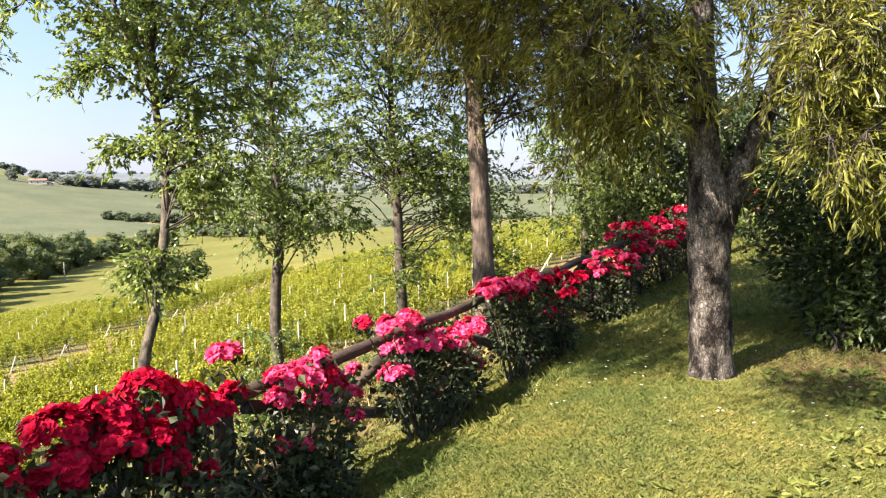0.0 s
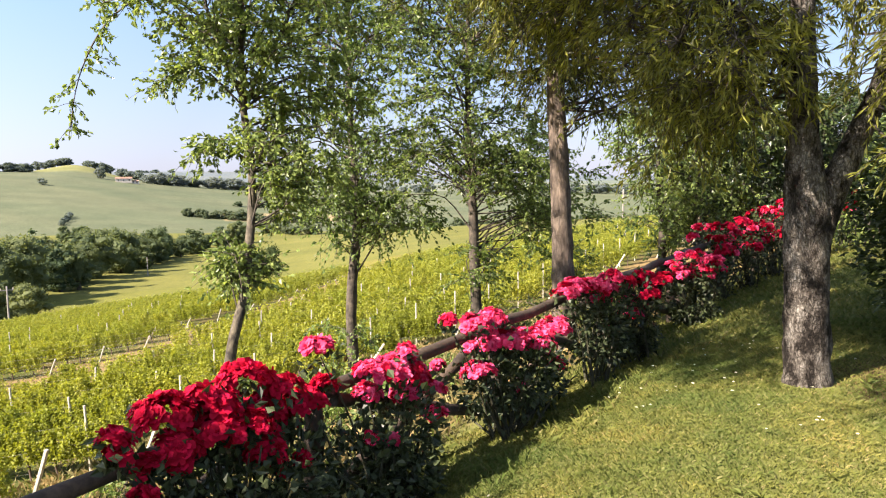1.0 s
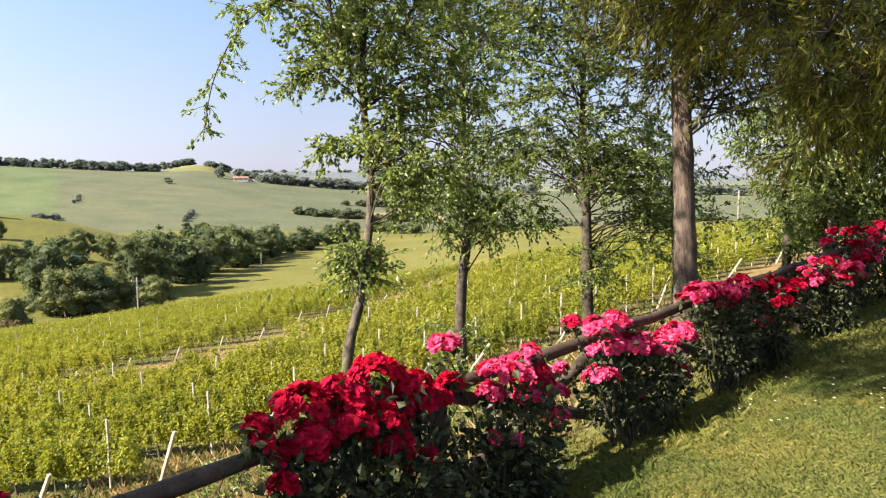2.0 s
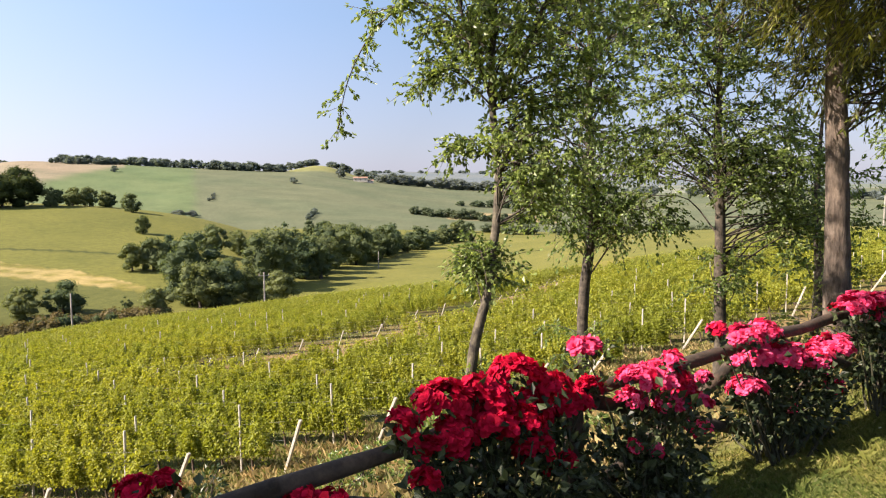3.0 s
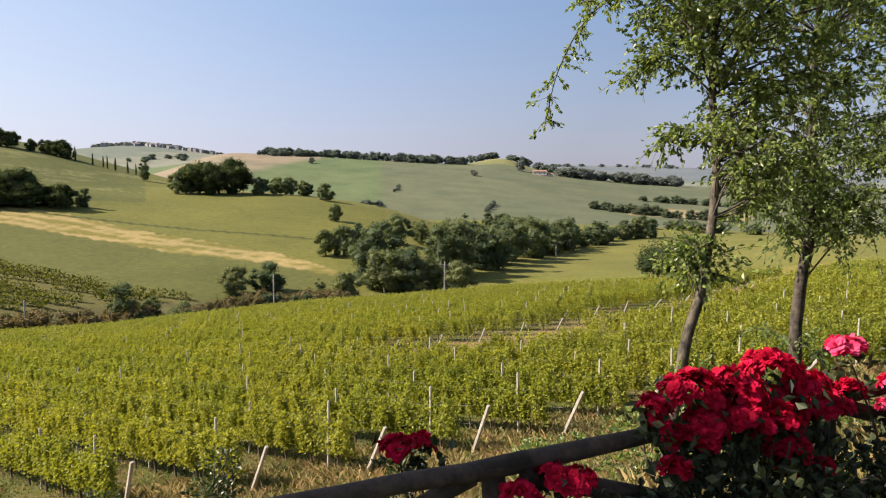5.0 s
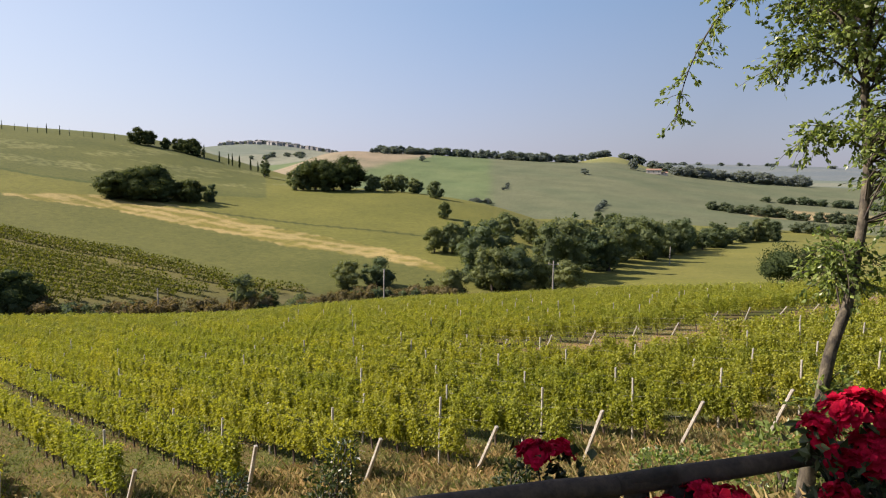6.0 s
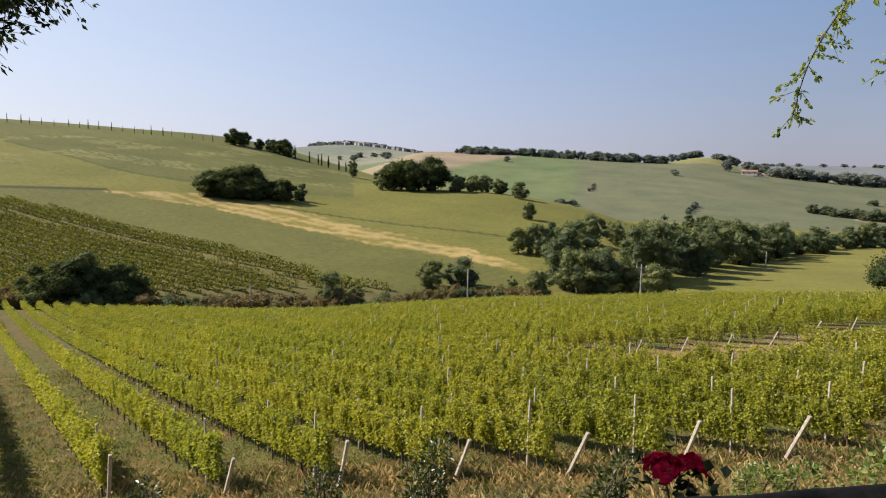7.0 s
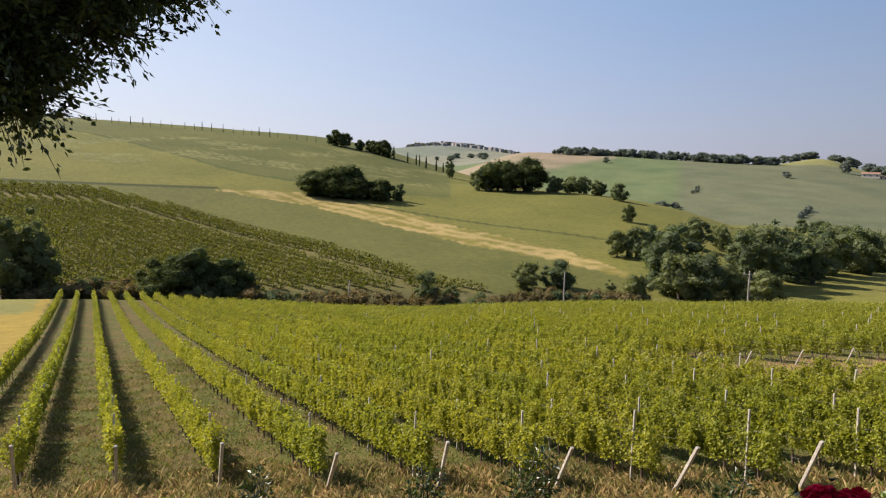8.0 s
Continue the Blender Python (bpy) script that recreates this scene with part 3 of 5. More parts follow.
def tree(label, path, radii, crowns, clusters, seed, bark, leaf_mat, leaf=(0.05, 0.03), twigs=7, per_twig=8, twig=0.42, droop=0.1, name="tree", category="tree", forks=(), limbs=(), flat=1.0, spray=0.0, climb=0.9, bare=-9.0):
    """A trunk, limbs that bend out to clusters inside the crown's lobes, and leaves along the twigs of each cluster; no limb leaves the stem below the height bare."""
    rng = np.random.default_rng(seed)
    base = np.array([path[0][0], path[0][1], ground_z(path[0][0], path[0][1])])
    root = empty(name, *base, label, category)
    trunk = curve(path, 32)
    trunk[0, 2] = base[2] - 0.15
    tr = np.interp(np.linspace(0, 1, 32), np.linspace(0, 1, len(radii)), radii)
    tr[0] *= 1.35
    tr[1] *= 1.2
    tr[2] *= 1.08
    stems = [(trunk - base, tr)]
    for pts, r0, r1 in forks:
        c = curve(pts, 9)
        stems.append((c - base, np.linspace(r0, r1, 9)))
    child("trunk", tubes_mesh("trunk", stems, bark, 12, rng, 0.05), root)
    holders = np.vstack([s for s, _ in stems]) + base
    hold_r = np.concatenate([r for _, r in stems])
    w = np.array([c[6] for c in crowns])
    pick = rng.choice(len(crowns), clusters, p=w / w.sum())
    bars, lp, ld = [], [], []

    def twigged(at, way, count, reach):
        for _ in range(count):
            d = rng.standard_normal(3) * 0.8 + way
            d[2] = d[2] * flat - droop * rng.random() * 2
            d /= np.linalg.norm(d)
            L = reach * (0.6 + 0.8 * rng.random())
            s = np.linspace(0, 1, 4)[:, None]
            p = at + d * L * s + np.array([0, 0, -droop]) * L * s**2
            bars.append((p - base, (0.004, 0.0035, 0.003, 0.0015)))
            t = spray + (1 - spray) * rng.random(per_twig)[:, None]
            lp.append(at + d * L * t + np.array([0, 0, -droop]) * L * t**2 + rng.normal(0, 0.015, (per_twig, 3)))
            ld.append(np.repeat((d + np.array([0, 0, -droop]))[None], per_twig, 0))

    for k in pick:
        cx, cy, cz, rx, ry, rz, _ = crowns[k]
        q = rng.standard_normal(3)
        q = q / np.linalg.norm(q) * (0.25 + 0.75 * rng.random() ** 0.5)
        c = np.array([cx, cy, cz]) + q * (rx, ry, rz)
        j = np.argmin(np.linalg.norm(holders - c, axis=1) + climb * np.maximum(0, holders[:, 2] - c[2] + 0.15) + climb * rng.random(len(holders)) + 9.0 * (holders[:, 2] < bare))
        a = holders[j]
        L = np.linalg.norm(c - a)
        mid = (a + c) / 2 + rng.normal(0, 0.13 * L, 3) + np.array([0, 0, 0.10 * L])
        limb = curve([a, mid, c], 7)
        r = min(hold_r[j] * 0.5, 0.006 + 0.009 * L)
        bars.append((limb - base, np.linspace(r, 0.005, 7)))
        twigged(c, (c - a) / (L + 1e-6) * 0.5, twigs, twig)
        twigged(limb[4], (c - a) / (L + 1e-6) * 0.3, max(1, twigs // 3), twig * 0.8)
    for pts, r0 in limbs:
        c = curve(pts, 24)
        bars.append((c - base, np.linspace(r0, 0.004, 24)))
        for p0, p1 in zip(c[4::1], c[5::1]):
            twigged(p0, (p1 - p0) / np.linalg.norm(p1 - p0) * 0.6, max(2, twigs // 3), twig * 0.8)
    tagged(child("branchwork", tubes_mesh("branchwork", bars, BARK_THIN, 3), root), kind="stuff")
    lp, ld = np.vstack(lp) - base, np.vstack(ld)
    v, f = leaves(lp, rng, leaf[0], leaf[1], ld, droop * 1.5)
    child("crown", mesh_from("crown", v, f, leaf_mat), root)
    return root


def near_trees():
    # three slender trees on the bank beyond the fence
    tree("slender young elm with sparse bright leaves on the bank", [(-3.08, 6.65, -1.5), (-3.0, 6.85, -0.1), (-2.93, 7.12, 0.55), (-3.02, 7.7, 1.7), (-3.15, 7.85, 3.0), (-3.0, 8.0, 6.2)],
         (0.066, 0.056, 0.048, 0.042, 0.036, 0.01),
         # the four lobes at z 4.9 and 5.6-5.7: unseen, added to shade the lawn
         [(-3.6, 7.8, 3.7, 1.0, 0.9, 1.0, 7), (-2.5, 7.9, 3.4, 0.9, 0.9, 1.4, 9), (-3.0, 7.9, 5.4, 1.4, 1.4, 1.1, 2.5), (-3.1, 4.8, 4.9, 0.9, 0.7, 0.45, 3), (-4.3, 5.5, 5.6, 1.2, 1.0, 0.5, 5), (-3.4, 6.8, 5.7, 1.3, 1.2, 0.55, 3), (-2.2, 8.4, 5.7, 1.2, 1.2, 0.55, 2.5), (-2.6, 7.8, 1.9, 0.5, 0.6, 0.7, 4), (-2.98, 7.25, 0.78, 0.3, 0.25, 0.32, 1.5), (-3.0, 6.9, -0.5, 0.35, 0.35, 0.5, 1.2)],
         250, 1, BARK_ELM, ELM_LEAF, (0.062, 0.040), 7, 13, 0.33, 0.2, flat=0.75,
         limbs=[([(-3.1, 7.8, 3.1), (-3.95, 7.8, 3.75), (-4.55, 7.75, 3.55), (-4.95, 7.7, 2.95), (-5.15, 7.7, 2.2)], 0.022), ([(-3.1, 7.8, 2.5), (-3.6, 7.7, 2.95), (-4.05, 7.6, 2.75)], 0.014), ([(-3.08, 7.8, 1.9), (-3.4, 7.7, 2.15), (-3.65, 7.6, 2.0)], 0.012)],
         forks=[([(-3.1, 7.85, 2.5), (-3.5, 7.8, 3.6), (-3.75, 7.9, 5.4)], 0.03, 0.008), ([(-3.1, 7.85, 2.6), (-2.6, 7.9, 3.5), (-2.1, 8.0, 4.6)], 0.025, 0.008)])
    tree("tall slim tree with dense small green leaves on the bank", [(-2.85, 11.8, -2.4), (-2.95, 12.0, -0.5), (-2.85, 12.2, 1.0), (-2.95, 12.3, 3.0), (-2.9, 12.2, 7.5)],
         (0.11, 0.092, 0.08, 0.058, 0.015),
         [(-3.0, 12.1, 4.5, 2.1, 1.6, 1.5, 11), (-2.9, 12.1, 2.4, 1.5, 1.4, 1.0, 7), (-3.1, 12.0, 1.2, 1.15, 1.0, 0.6, 4), (-2.2, 12.1, 1.1, 0.8, 0.8, 0.45, 2.4), (-2.9, 11.9, -0.9, 0.55, 0.5, 0.6, 1.2)],
         175, 2, BARK_THIN, ELM_LEAF, (0.066, 0.042), 7, 14, 0.46, 0.3, flat=0.75)
    tree("slim tree with layered feathery green foliage on the bank", [(-0.7, 11.3, -1.5), (-0.75, 11.35, 0.0), (-0.78, 11.4, 1.2), (-0.85, 11.5, 2.6), (-0.8, 11.5, 6.5)],
         (0.10, 0.085, 0.072, 0.05, 0.012),
         [(-0.9, 11.4, 4.4, 1.9, 1.5, 1.3, 10), (-0.9, 11.4, 2.7, 1.25, 1.2, 0.9, 5), (-1.5, 11.5, 1.75, 0.7, 0.7, 0.5, 2), (-0.1, 11.5, 1.9, 0.7, 0.6, 0.6, 4), (0.15, 11.6, 1.0, 0.55, 0.5, 0.45, 2.5), (-0.75, 11.35, 0.35, 0.4, 0.4, 0.45, 1.2)],
         220, 3, BARK_THIN, ELM_LEAF, (0.064, 0.040), 7, 14, 0.46, 0.15, flat=0.5)
    tree("straight brown trunk with high drooping narrow-leaved crown", [(0.42, 7.5, -0.6), (0.40, 7.5, 0.3), (0.38, 7.5, 0.9), (0.35, 7.5, 1.8), (0.3, 7.55, 3.2), (0.3, 7.5, 7.0)],
         (0.145, 0.125, 0.112, 0.10, 0.085, 0.03),
         [(0.7, 7.5, 4.2, 1.3, 1.3, 1.0, 6), (0.9, 7.4, 3.5, 0.9, 0.8, 0.7, 3), (0.3, 7.3, 5.9, 1.7, 1.6, 1.0, 3), (0.9, 7.7, 2.75, 0.8, 0.7, 0.42, 5), (0.1, 7.5, 3.1, 0.5, 0.5, 0.4, 3), (-0.4, 7.0, 3.7, 0.9, 0.8, 0.6, 4), (0.45, 7.55, 0.25, 0.3, 0.3, 0.4, 0.8)],
         140, 4, BARK_RED, WILLOW_LEAF, (0.085, 0.018), 8, 14, 0.40, 0.22, spray=0.3, climb=0.3)
    tree("thick grey forked trunk with drooping narrow yellow-green leaves", [(1.88, 4.98, 0.1), (1.87, 5.0, 0.55), (1.85, 5.0, 1.0), (1.85, 5.0, 1.42), (1.80, 5.0, 1.9), (1.78, 5.0, 2.5), (1.75, 5.05, 3.6), (1.7, 5.1, 6.0)],
         (0.15, 0.148, 0.143, 0.15, 0.10, 0.08, 0.06, 0.02),
         [(1.6, 5.5, 3.2, 1.2, 0.8, 0.7, 3), (2.9, 5.1, 3.3, 1.0, 0.9, 0.7, 1.2), (1.1, 5.5, 2.75, 0.7, 0.6, 0.5, 3), (1.25, 4.85, 2.5, 0.6, 0.45, 0.4, 3), (2.45, 4.35, 2.4, 0.5, 0.4, 0.4, 4), (2.0, 5.8, 4.8, 1.7, 1.4, 0.9, 2), (2.7, 4.3, 1.9, 0.5, 0.4, 0.32, 6), (2.35, 4.65, 3.0, 0.8, 0.5, 0.4, 2),
          (0.3, 5.9, 3.2, 0.8, 0.6, 0.4, 2), (1.0, 6.3, 3.0, 0.7, 0.6, 0.4, 1.5), (1.3, 6.0, 2.1, 0.5, 0.5, 0.35, 1.5),
          # unseen overhead lobes from here on, added to shade the lawn and trunk
          (-0.3, 5.6, 3.8, 0.9, 0.8, 0.3, 4), (0.5, 6.5, 4.2, 0.9, 0.8, 0.4, 3), (-0.7, 4.7, 4.0, 0.8, 0.7, 0.3, 3), (0.5, 4.0, 3.9, 0.6, 0.5, 0.4, 2), (-0.9, 3.6, 3.9, 0.7, 0.6, 0.3, 2.2), (0.0, 3.7, 3.8, 0.7, 0.5, 0.3, 2),
          (-2.75, 4.4, 4.25, 0.5, 0.45, 0.25, 2.6), (-2.4, 3.6, 4.2, 0.5, 0.4, 0.25, 2.8), (-2.2, 2.9, 4.2, 0.35, 0.4, 0.25, 2.2), (-0.65, 2.25, 3.6, 0.3, 0.25, 0.2, 1.4)],
         400, 5, BARK, BIG_LEAF, (0.08, 0.0155), 9, 15, 0.33, 0.25, spray=0.4, climb=0.2, bare=2.05,
         forks=[([(1.87, 5.0, 1.2), (1.98, 5.0, 1.55), (2.15, 5.0, 1.93), (2.38, 5.0, 2.6), (2.6, 5.0, 4.0)], 0.12, 0.035), ([(2.2, 5.0, 2.15), (2.4, 4.8, 2.6), (2.7, 4.6, 2.65), (3.0, 4.5, 2.3)], 0.04, 0.012),
                ([(1.8, 5.0, 2.3), (1.4, 5.1, 2.75), (0.9, 5.2, 3.1), (0.4, 5.3, 3.4)], 0.04, 0.014)])
    # farther along the fence
    for k, (x, y, h, r, n, mat, lf) in enumerate([(3.15, 16.4, 4.8, 1.2, 95, ELM_LEAF, (0.10, 0.05)), (3.75, 15.5, 4.4, 1.2, 105, ELM_LEAF, (0.10, 0.05)), (4.9, 16.0, 4.2, 1.8, 120, DARK_LEAF, (0.11, 0.055)),
                                                  (0.75, 14.0, 4.6, 0.8, 30, ELM_LEAF, (0.09, 0.045)), (7.2, 17.5, 3.4, 1.8, 150, DARK_LEAF, (0.12, 0.06)), (9.5, 17.0, 3.2, 1.8, 130, ELM_LEAF, (0.12, 0.06))]):
        g = ground_z(x, y)
        tree("small leafy tree in shade beyond the rose hedge", [(x, y, g), (x + 0.05, y, g + h * 0.3), (x - 0.05, y, g + h * 0.6), (x, y, g + h)], (0.10, 0.085, 0.06, 0.015),
             [(x, y, g + h * 0.72, r, r, h * 0.3, 5), (x + 0.3, y, g + h * 0.42, r * 0.9, r * 0.8, h * 0.2, 4)], n, 20 + k, BARK_THIN, mat, lf, 8, 9, 0.5, 0.2)
    # the tree whose outer boughs hang over the start of the vineyard rows
    tree("large tree with dark dense leaves overhanging the fence", [(-7.6, -1.6, -1.8), (-7.6, -1.6, 0.5), (-7.5, -1.5, 2.5), (-7.2, -1.3, 7.0)],
         (0.22, 0.19, 0.16, 0.04),
         # lobes at z 4.5 and 5.9: out of view, set to shade rail and roses
         [(-6.75, -0.75, 2.25, 0.4, 0.35, 0.4, 4), (-6.7, -0.65, 2.7, 0.55, 0.45, 0.6, 7), (-6.5, -0.15, 2.95, 0.6, 0.45, 0.45, 6), (-6.4, 0.15, 3.1, 0.45, 0.35, 0.3, 4), (-6.2, 0.35, 4.5, 0.75, 0.6, 0.4, 5), (-6.6, -0.4, 4.5, 1.1, 1.0, 0.5, 9), (-7.2, -1.6, 4.6, 1.3, 1.3, 1.4, 4), (-8.6, 0.5, 5.9, 0.8, 0.6, 0.4, 2.2)],
         430, 9, BARK_RED, DARK_LEAF, (0.052, 0.030), 9, 11, 0.34, 0.15, flat=0.5)


def shrub(label, x, y, lobes, count, seed, mat, leaf, name="shrub"):
    rng = np.random.default_rng(seed)
    g = ground_z(x, y)
    root = empty(name, x, y, g, label, "shrub")
    pts, out, bars = [], [], []
    for cx, cy, cz, rx, ry, rz in lobes:
        n = int(count * rx * ry)
        q = rng.standard_normal((n, 3))
        q /= np.linalg.norm(q, axis=1)[:, None]
        lump = 1 + 0.16 * np.sin(q[:, 0] * 7 + seed) * np.sin(q[:, 1] * 6) + 0.12 * np.sin(q[:, 2] * 9 + q[:, 0] * 5)
        s = (0.5 + 0.5 * rng.random(n) ** 0.4) * lump
        p = np.array([cx, cy, cz]) + q * s[:, None] * (rx, ry, rz)
        keep = p[:, 2] > -0.05
        pts.append(p[keep]), out.append(q[keep])
        for _ in range(8):
            t = np.array([cx, cy, cz]) + rng.normal(0, 0.5, 3) * (rx, ry, rz)
            b = np.array([cx * 0.5, cy * 0.5, -0.1]) + rng.normal(0, 0.08, 3) * (1, 1, 0)
            bars.append((curve([b, (b + t) / 2 + rng.normal(0, 0.08, 3), t], 6), np.linspace(0.022, 0.006, 6)))
    tagged(child("branchwork", tubes_mesh("branchwork", bars, BARK_THIN, 3), root), kind="stuff")
    v, f = leaves(np.vstack(pts), rng, leaf[0], leaf[1], np.vstack(out), 0.2)
    child("crown", mesh_from("crown", v, f, mat), root)
    return root


near_trees()
shrub("dark green glossy-leaved evergreen shrub on the lawn", 3.62, 6.0, [(0, 0, 0.75, 0.85, 0.8, 0.85), (0.7, -0.3, 0.8, 0.9, 0.8, 0.9), (-0.1, 0.5, 1.3, 0.8, 0.8, 0.6), (1.0, 0.3, 1.5, 0.9, 0.9, 0.8), (0.3, -0.7, 0.35, 0.8, 0.5, 0.4), (-0.3, -0.2, 0.4, 0.5, 0.5, 0.45), (0.1, -0.4, 0.8, 0.7, 0.5, 0.6)], 6500, 40, DARK_LEAF, (0.075, 0.034))
shrub("yellow-green leafy shrub at the end of the lawn", 5.6, 12.2, [(0, 0, 0.7, 0.9, 0.7, 0.8), (0.8, 0.3, 1.2, 0.8, 0.8, 0.9), (1.6, 0.2, 0.9, 0.8, 0.8, 0.9)], 1100, 41, ELM_LEAF, (0.11, 0.05))
shrub("young bright green shrub at the foot of the evergreen", 3.12, 5.62, [(0, 0, 0.16, 0.22, 0.2, 0.2), (0.2, 0.0, 0.12, 0.2, 0.2, 0.16)], 3600, 42, ELM_LEAF, (0.07, 0.035))

for k, (x, y, s) in enumerate([(-8.3, 4.9, 0.95), (-9.4, 3.9, 0.8), (-10.8, 1.9, 0.75), (-6.9, 7.0, 0.7)]):
    shrub("dark leafy sapling in the dry grass of the bank", x, y, [(0, 0, 0.55 * s, 0.3 * s, 0.3 * s, 0.5 * s), (0.1, 0.1, 1.0 * s, 0.24 * s, 0.24 * s, 0.4 * s), (-0.15, 0, 0.3 * s, 0.35 * s, 0.3 * s, 0.28 * s)], 3600, 60 + k, DARK_LEAF, (0.09, 0.045), "sapling")
for k, (x, y, s) in enumerate([(-3.6, 7.4, 1.0), (-2.5, 7.9, 0.9), (-3.3, 11.2, 1.2), (-0.2, 10.6, 1.0), (0.9, 9.3, 0.9), (-1.6, 9.6, 0.8), (-5.4, 8.2, 0.8)]):
    shrub("green undergrowth round the young trees of the bank", x, y, [(0, 0, 0.4 * s, 0.5 * s, 0.45 * s, 0.45 * s), (0.35, 0.2, 0.55 * s, 0.35 * s, 0.35 * s, 0.45 * s)], 3000, 80 + k, ELM_LEAF, (0.075, 0.045))
# ---- woods, hedges and single trees of the valley ----
GOLD = (1 + 5 ** 0.5) / 2
ICO = np.array([(a, b * GOLD, 0) for a in (-1, 1) for b in (-1, 1)] + [(0, a, b * GOLD) for a in (-1, 1) for b in (-1, 1)] + [(b * GOLD, 0, a) for a in (-1, 1) for b in (-1, 1)], float)
ICO_FACES = np.array([t for t in itertools.combinations(range(12), 3) if max(np.linalg.norm(ICO[p] - ICO[q]) for p, q in itertools.combinations(t, 2)) < 2.1])


def shingles(points, out, rng, size, loose=0.6):
    """Small leafy facets lying over a crown: two triangles each, facing roughly outwards."""
    n = len(points)
    d = out + loose * rng.standard_normal((n, 3))
    d /= np.linalg.norm(d, axis=1)[:, None]
    a = np.cross(d, rng.standard_normal((n, 3)))
    a /= np.linalg.norm(a, axis=1)[:, None]
    b = np.cross(d, a)
    r = (size * rng.uniform(0.4, 0.75, n))[:, None]
    v = np.stack([points - a * r, points - b * r * 0.75 + d * r * 0.2, points + a * r, points + b * r * 0.75 + d * r * 0.2], 1).reshape(-1, 3)
    i = np.arange(n)[:, None] * 4
    return v, np.concatenate([i + np.array([0, 1, 2]), i + np.array([0, 2, 3])])


def crown_mesh(seed, lobes, count, size, mat):
    rng = np.random.default_rng(seed)
    pts, out = [], []
    for cx, cy, cz, rx, ry, rz in lobes:
        n = int(count * (rx * ry + rx * rz))
        q = rng.standard_normal((n, 3))
        q /= np.linalg.norm(q, axis=1)[:, None]
        lump = 1 + 0.14 * np.sin(q[:, 0] * 6 + seed) + 0.12 * np.sin(q[:, 2] * 8 + q[:, 1] * 5 + seed) + 0.10 * rng.standard_normal(n)
        pts.append(np.array([cx, cy, cz]) + q * ((0.72 + 0.28 * rng.random(n)) * lump)[:, None] * (rx, ry, rz))
        out.append(q)
    parts = [shingles(np.vstack(pts), np.vstack(out), rng, size, 0.8)]
    for cx, cy, cz, rx, ry, rz in lobes:
        w = ICO / np.linalg.norm(ICO, axis=1)[:, None] * rng.uniform(0.6, 0.85, (12, 1))
        parts.append((np.array([cx, cy, cz]) + w * (rx, ry, rz), ICO_FACES))
    v, f = merged(parts)
    return mesh_from("crown", v, f, mat)


def random_lobes(seed, n, spread, lo, hi, r):
    g = random.Random(seed)
    return [(g.uniform(-spread, spread), g.uniform(-spread, spread), g.uniform(lo, hi), g.uniform(0.7, 1.1) * r, g.uniform(0.7, 1.1) * r, g.uniform(0.7, 1.1) * r) for _ in range(n)]


def domed_lobes(seed, n, reach, rise, r):
    """Lobes spread over a dome: broad in the middle, uneven on top, hanging to the ground."""
    g = random.Random(seed)
    out = [(0, 0, 0.40, reach * 0.8, reach * 0.8, 0.38)]
    for _ in range(n):
        a, c = g.uniform(0, 6.28), g.uniform(-0.95, 1)
        w = math.sqrt(1 - c * c) * reach * g.uniform(0.75, 1.1)
        s = r * g.uniform(0.6, 1.25)
        out.append((w * math.cos(a), w * math.sin(a), 0.42 + c * rise * g.uniform(0.8, 1.1), s, s, s * g.uniform(0.7, 1.0)))
    return out


# meshes one unit high, scaled for each tree
OAK_LEAF = leafy("oak_leaf", (0.034, 0.050, 0.024), (0.082, 0.108, 0.044), 0.85, 0.36, gloss=0.08)
ROUND = [crown_mesh(100 + k, domed_lobes(k, 28, 0.33, 0.38, 0.14), 3600, 0.028, WOOD_LEAF) for k in range(7)]
DENSE = [crown_mesh(170 + k, domed_lobes(200 + k, 30, 0.36, 0.36, 0.15), 3600, 0.028, OAK_LEAF) for k in range(5)]
TALL = [crown_mesh(110 + k, domed_lobes(20 + k, 22, 0.19, 0.42, 0.10), 5200, 0.026, WOOD_LEAF) for k in range(4)]
LOW = [crown_mesh(120 + k, random_lobes(40 + k, 14, 0.7, 0.22, 0.72, 0.28), 1000, 0.055, WOOD_LEAF) for k in range(4)]
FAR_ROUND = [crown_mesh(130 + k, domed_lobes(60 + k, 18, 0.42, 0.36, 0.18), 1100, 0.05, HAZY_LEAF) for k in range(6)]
# leaf colour with less haze mixed in than the far woods have
MID_LEAF = leafy("hedge_leaf", (0.070, 0.094, 0.066), (0.112, 0.142, 0.094), 0.9, 0.45, gloss=0.05)
MID_ROUND = [crown_mesh(180 + k, domed_lobes(220 + k, 18, 0.42, 0.36, 0.18), 1100, 0.05, MID_LEAF) for k in range(5)]
OAK = [crown_mesh(140, [(0, 0, 0.62, 0.55, 0.5, 0.34), (-0.3, 0.1, 0.5, 0.3, 0.3, 0.22), (0.35, 0, 0.52, 0.28, 0.3, 0.22)] + random_lobes(77, 7, 0.42, 0.45, 0.82, 0.17), 4200, 0.034, OAK_LEAF)]
CYPRESS = [crown_mesh(150 + k, [(0, 0, 0.2, 0.085, 0.085, 0.2), (0, 0, 0.45, 0.09, 0.09, 0.25), (0, 0, 0.72, 0.06, 0.06, 0.26)], 9000, 0.05, DARK_LEAF) for k in range(2)]
SCRUB_LEAF = leafy("scrub_leaf", (0.085, 0.075, 0.035), (0.18, 0.145, 0.085), 0.9, 0.3, gloss=0.05)
SCRUB = [crown_mesh(160 + k, random_lobes(90 + k, 12, 0.9, 0.2, 0.7, 0.3), 800, 0.08, SCRUB_LEAF) for k in range(3)]
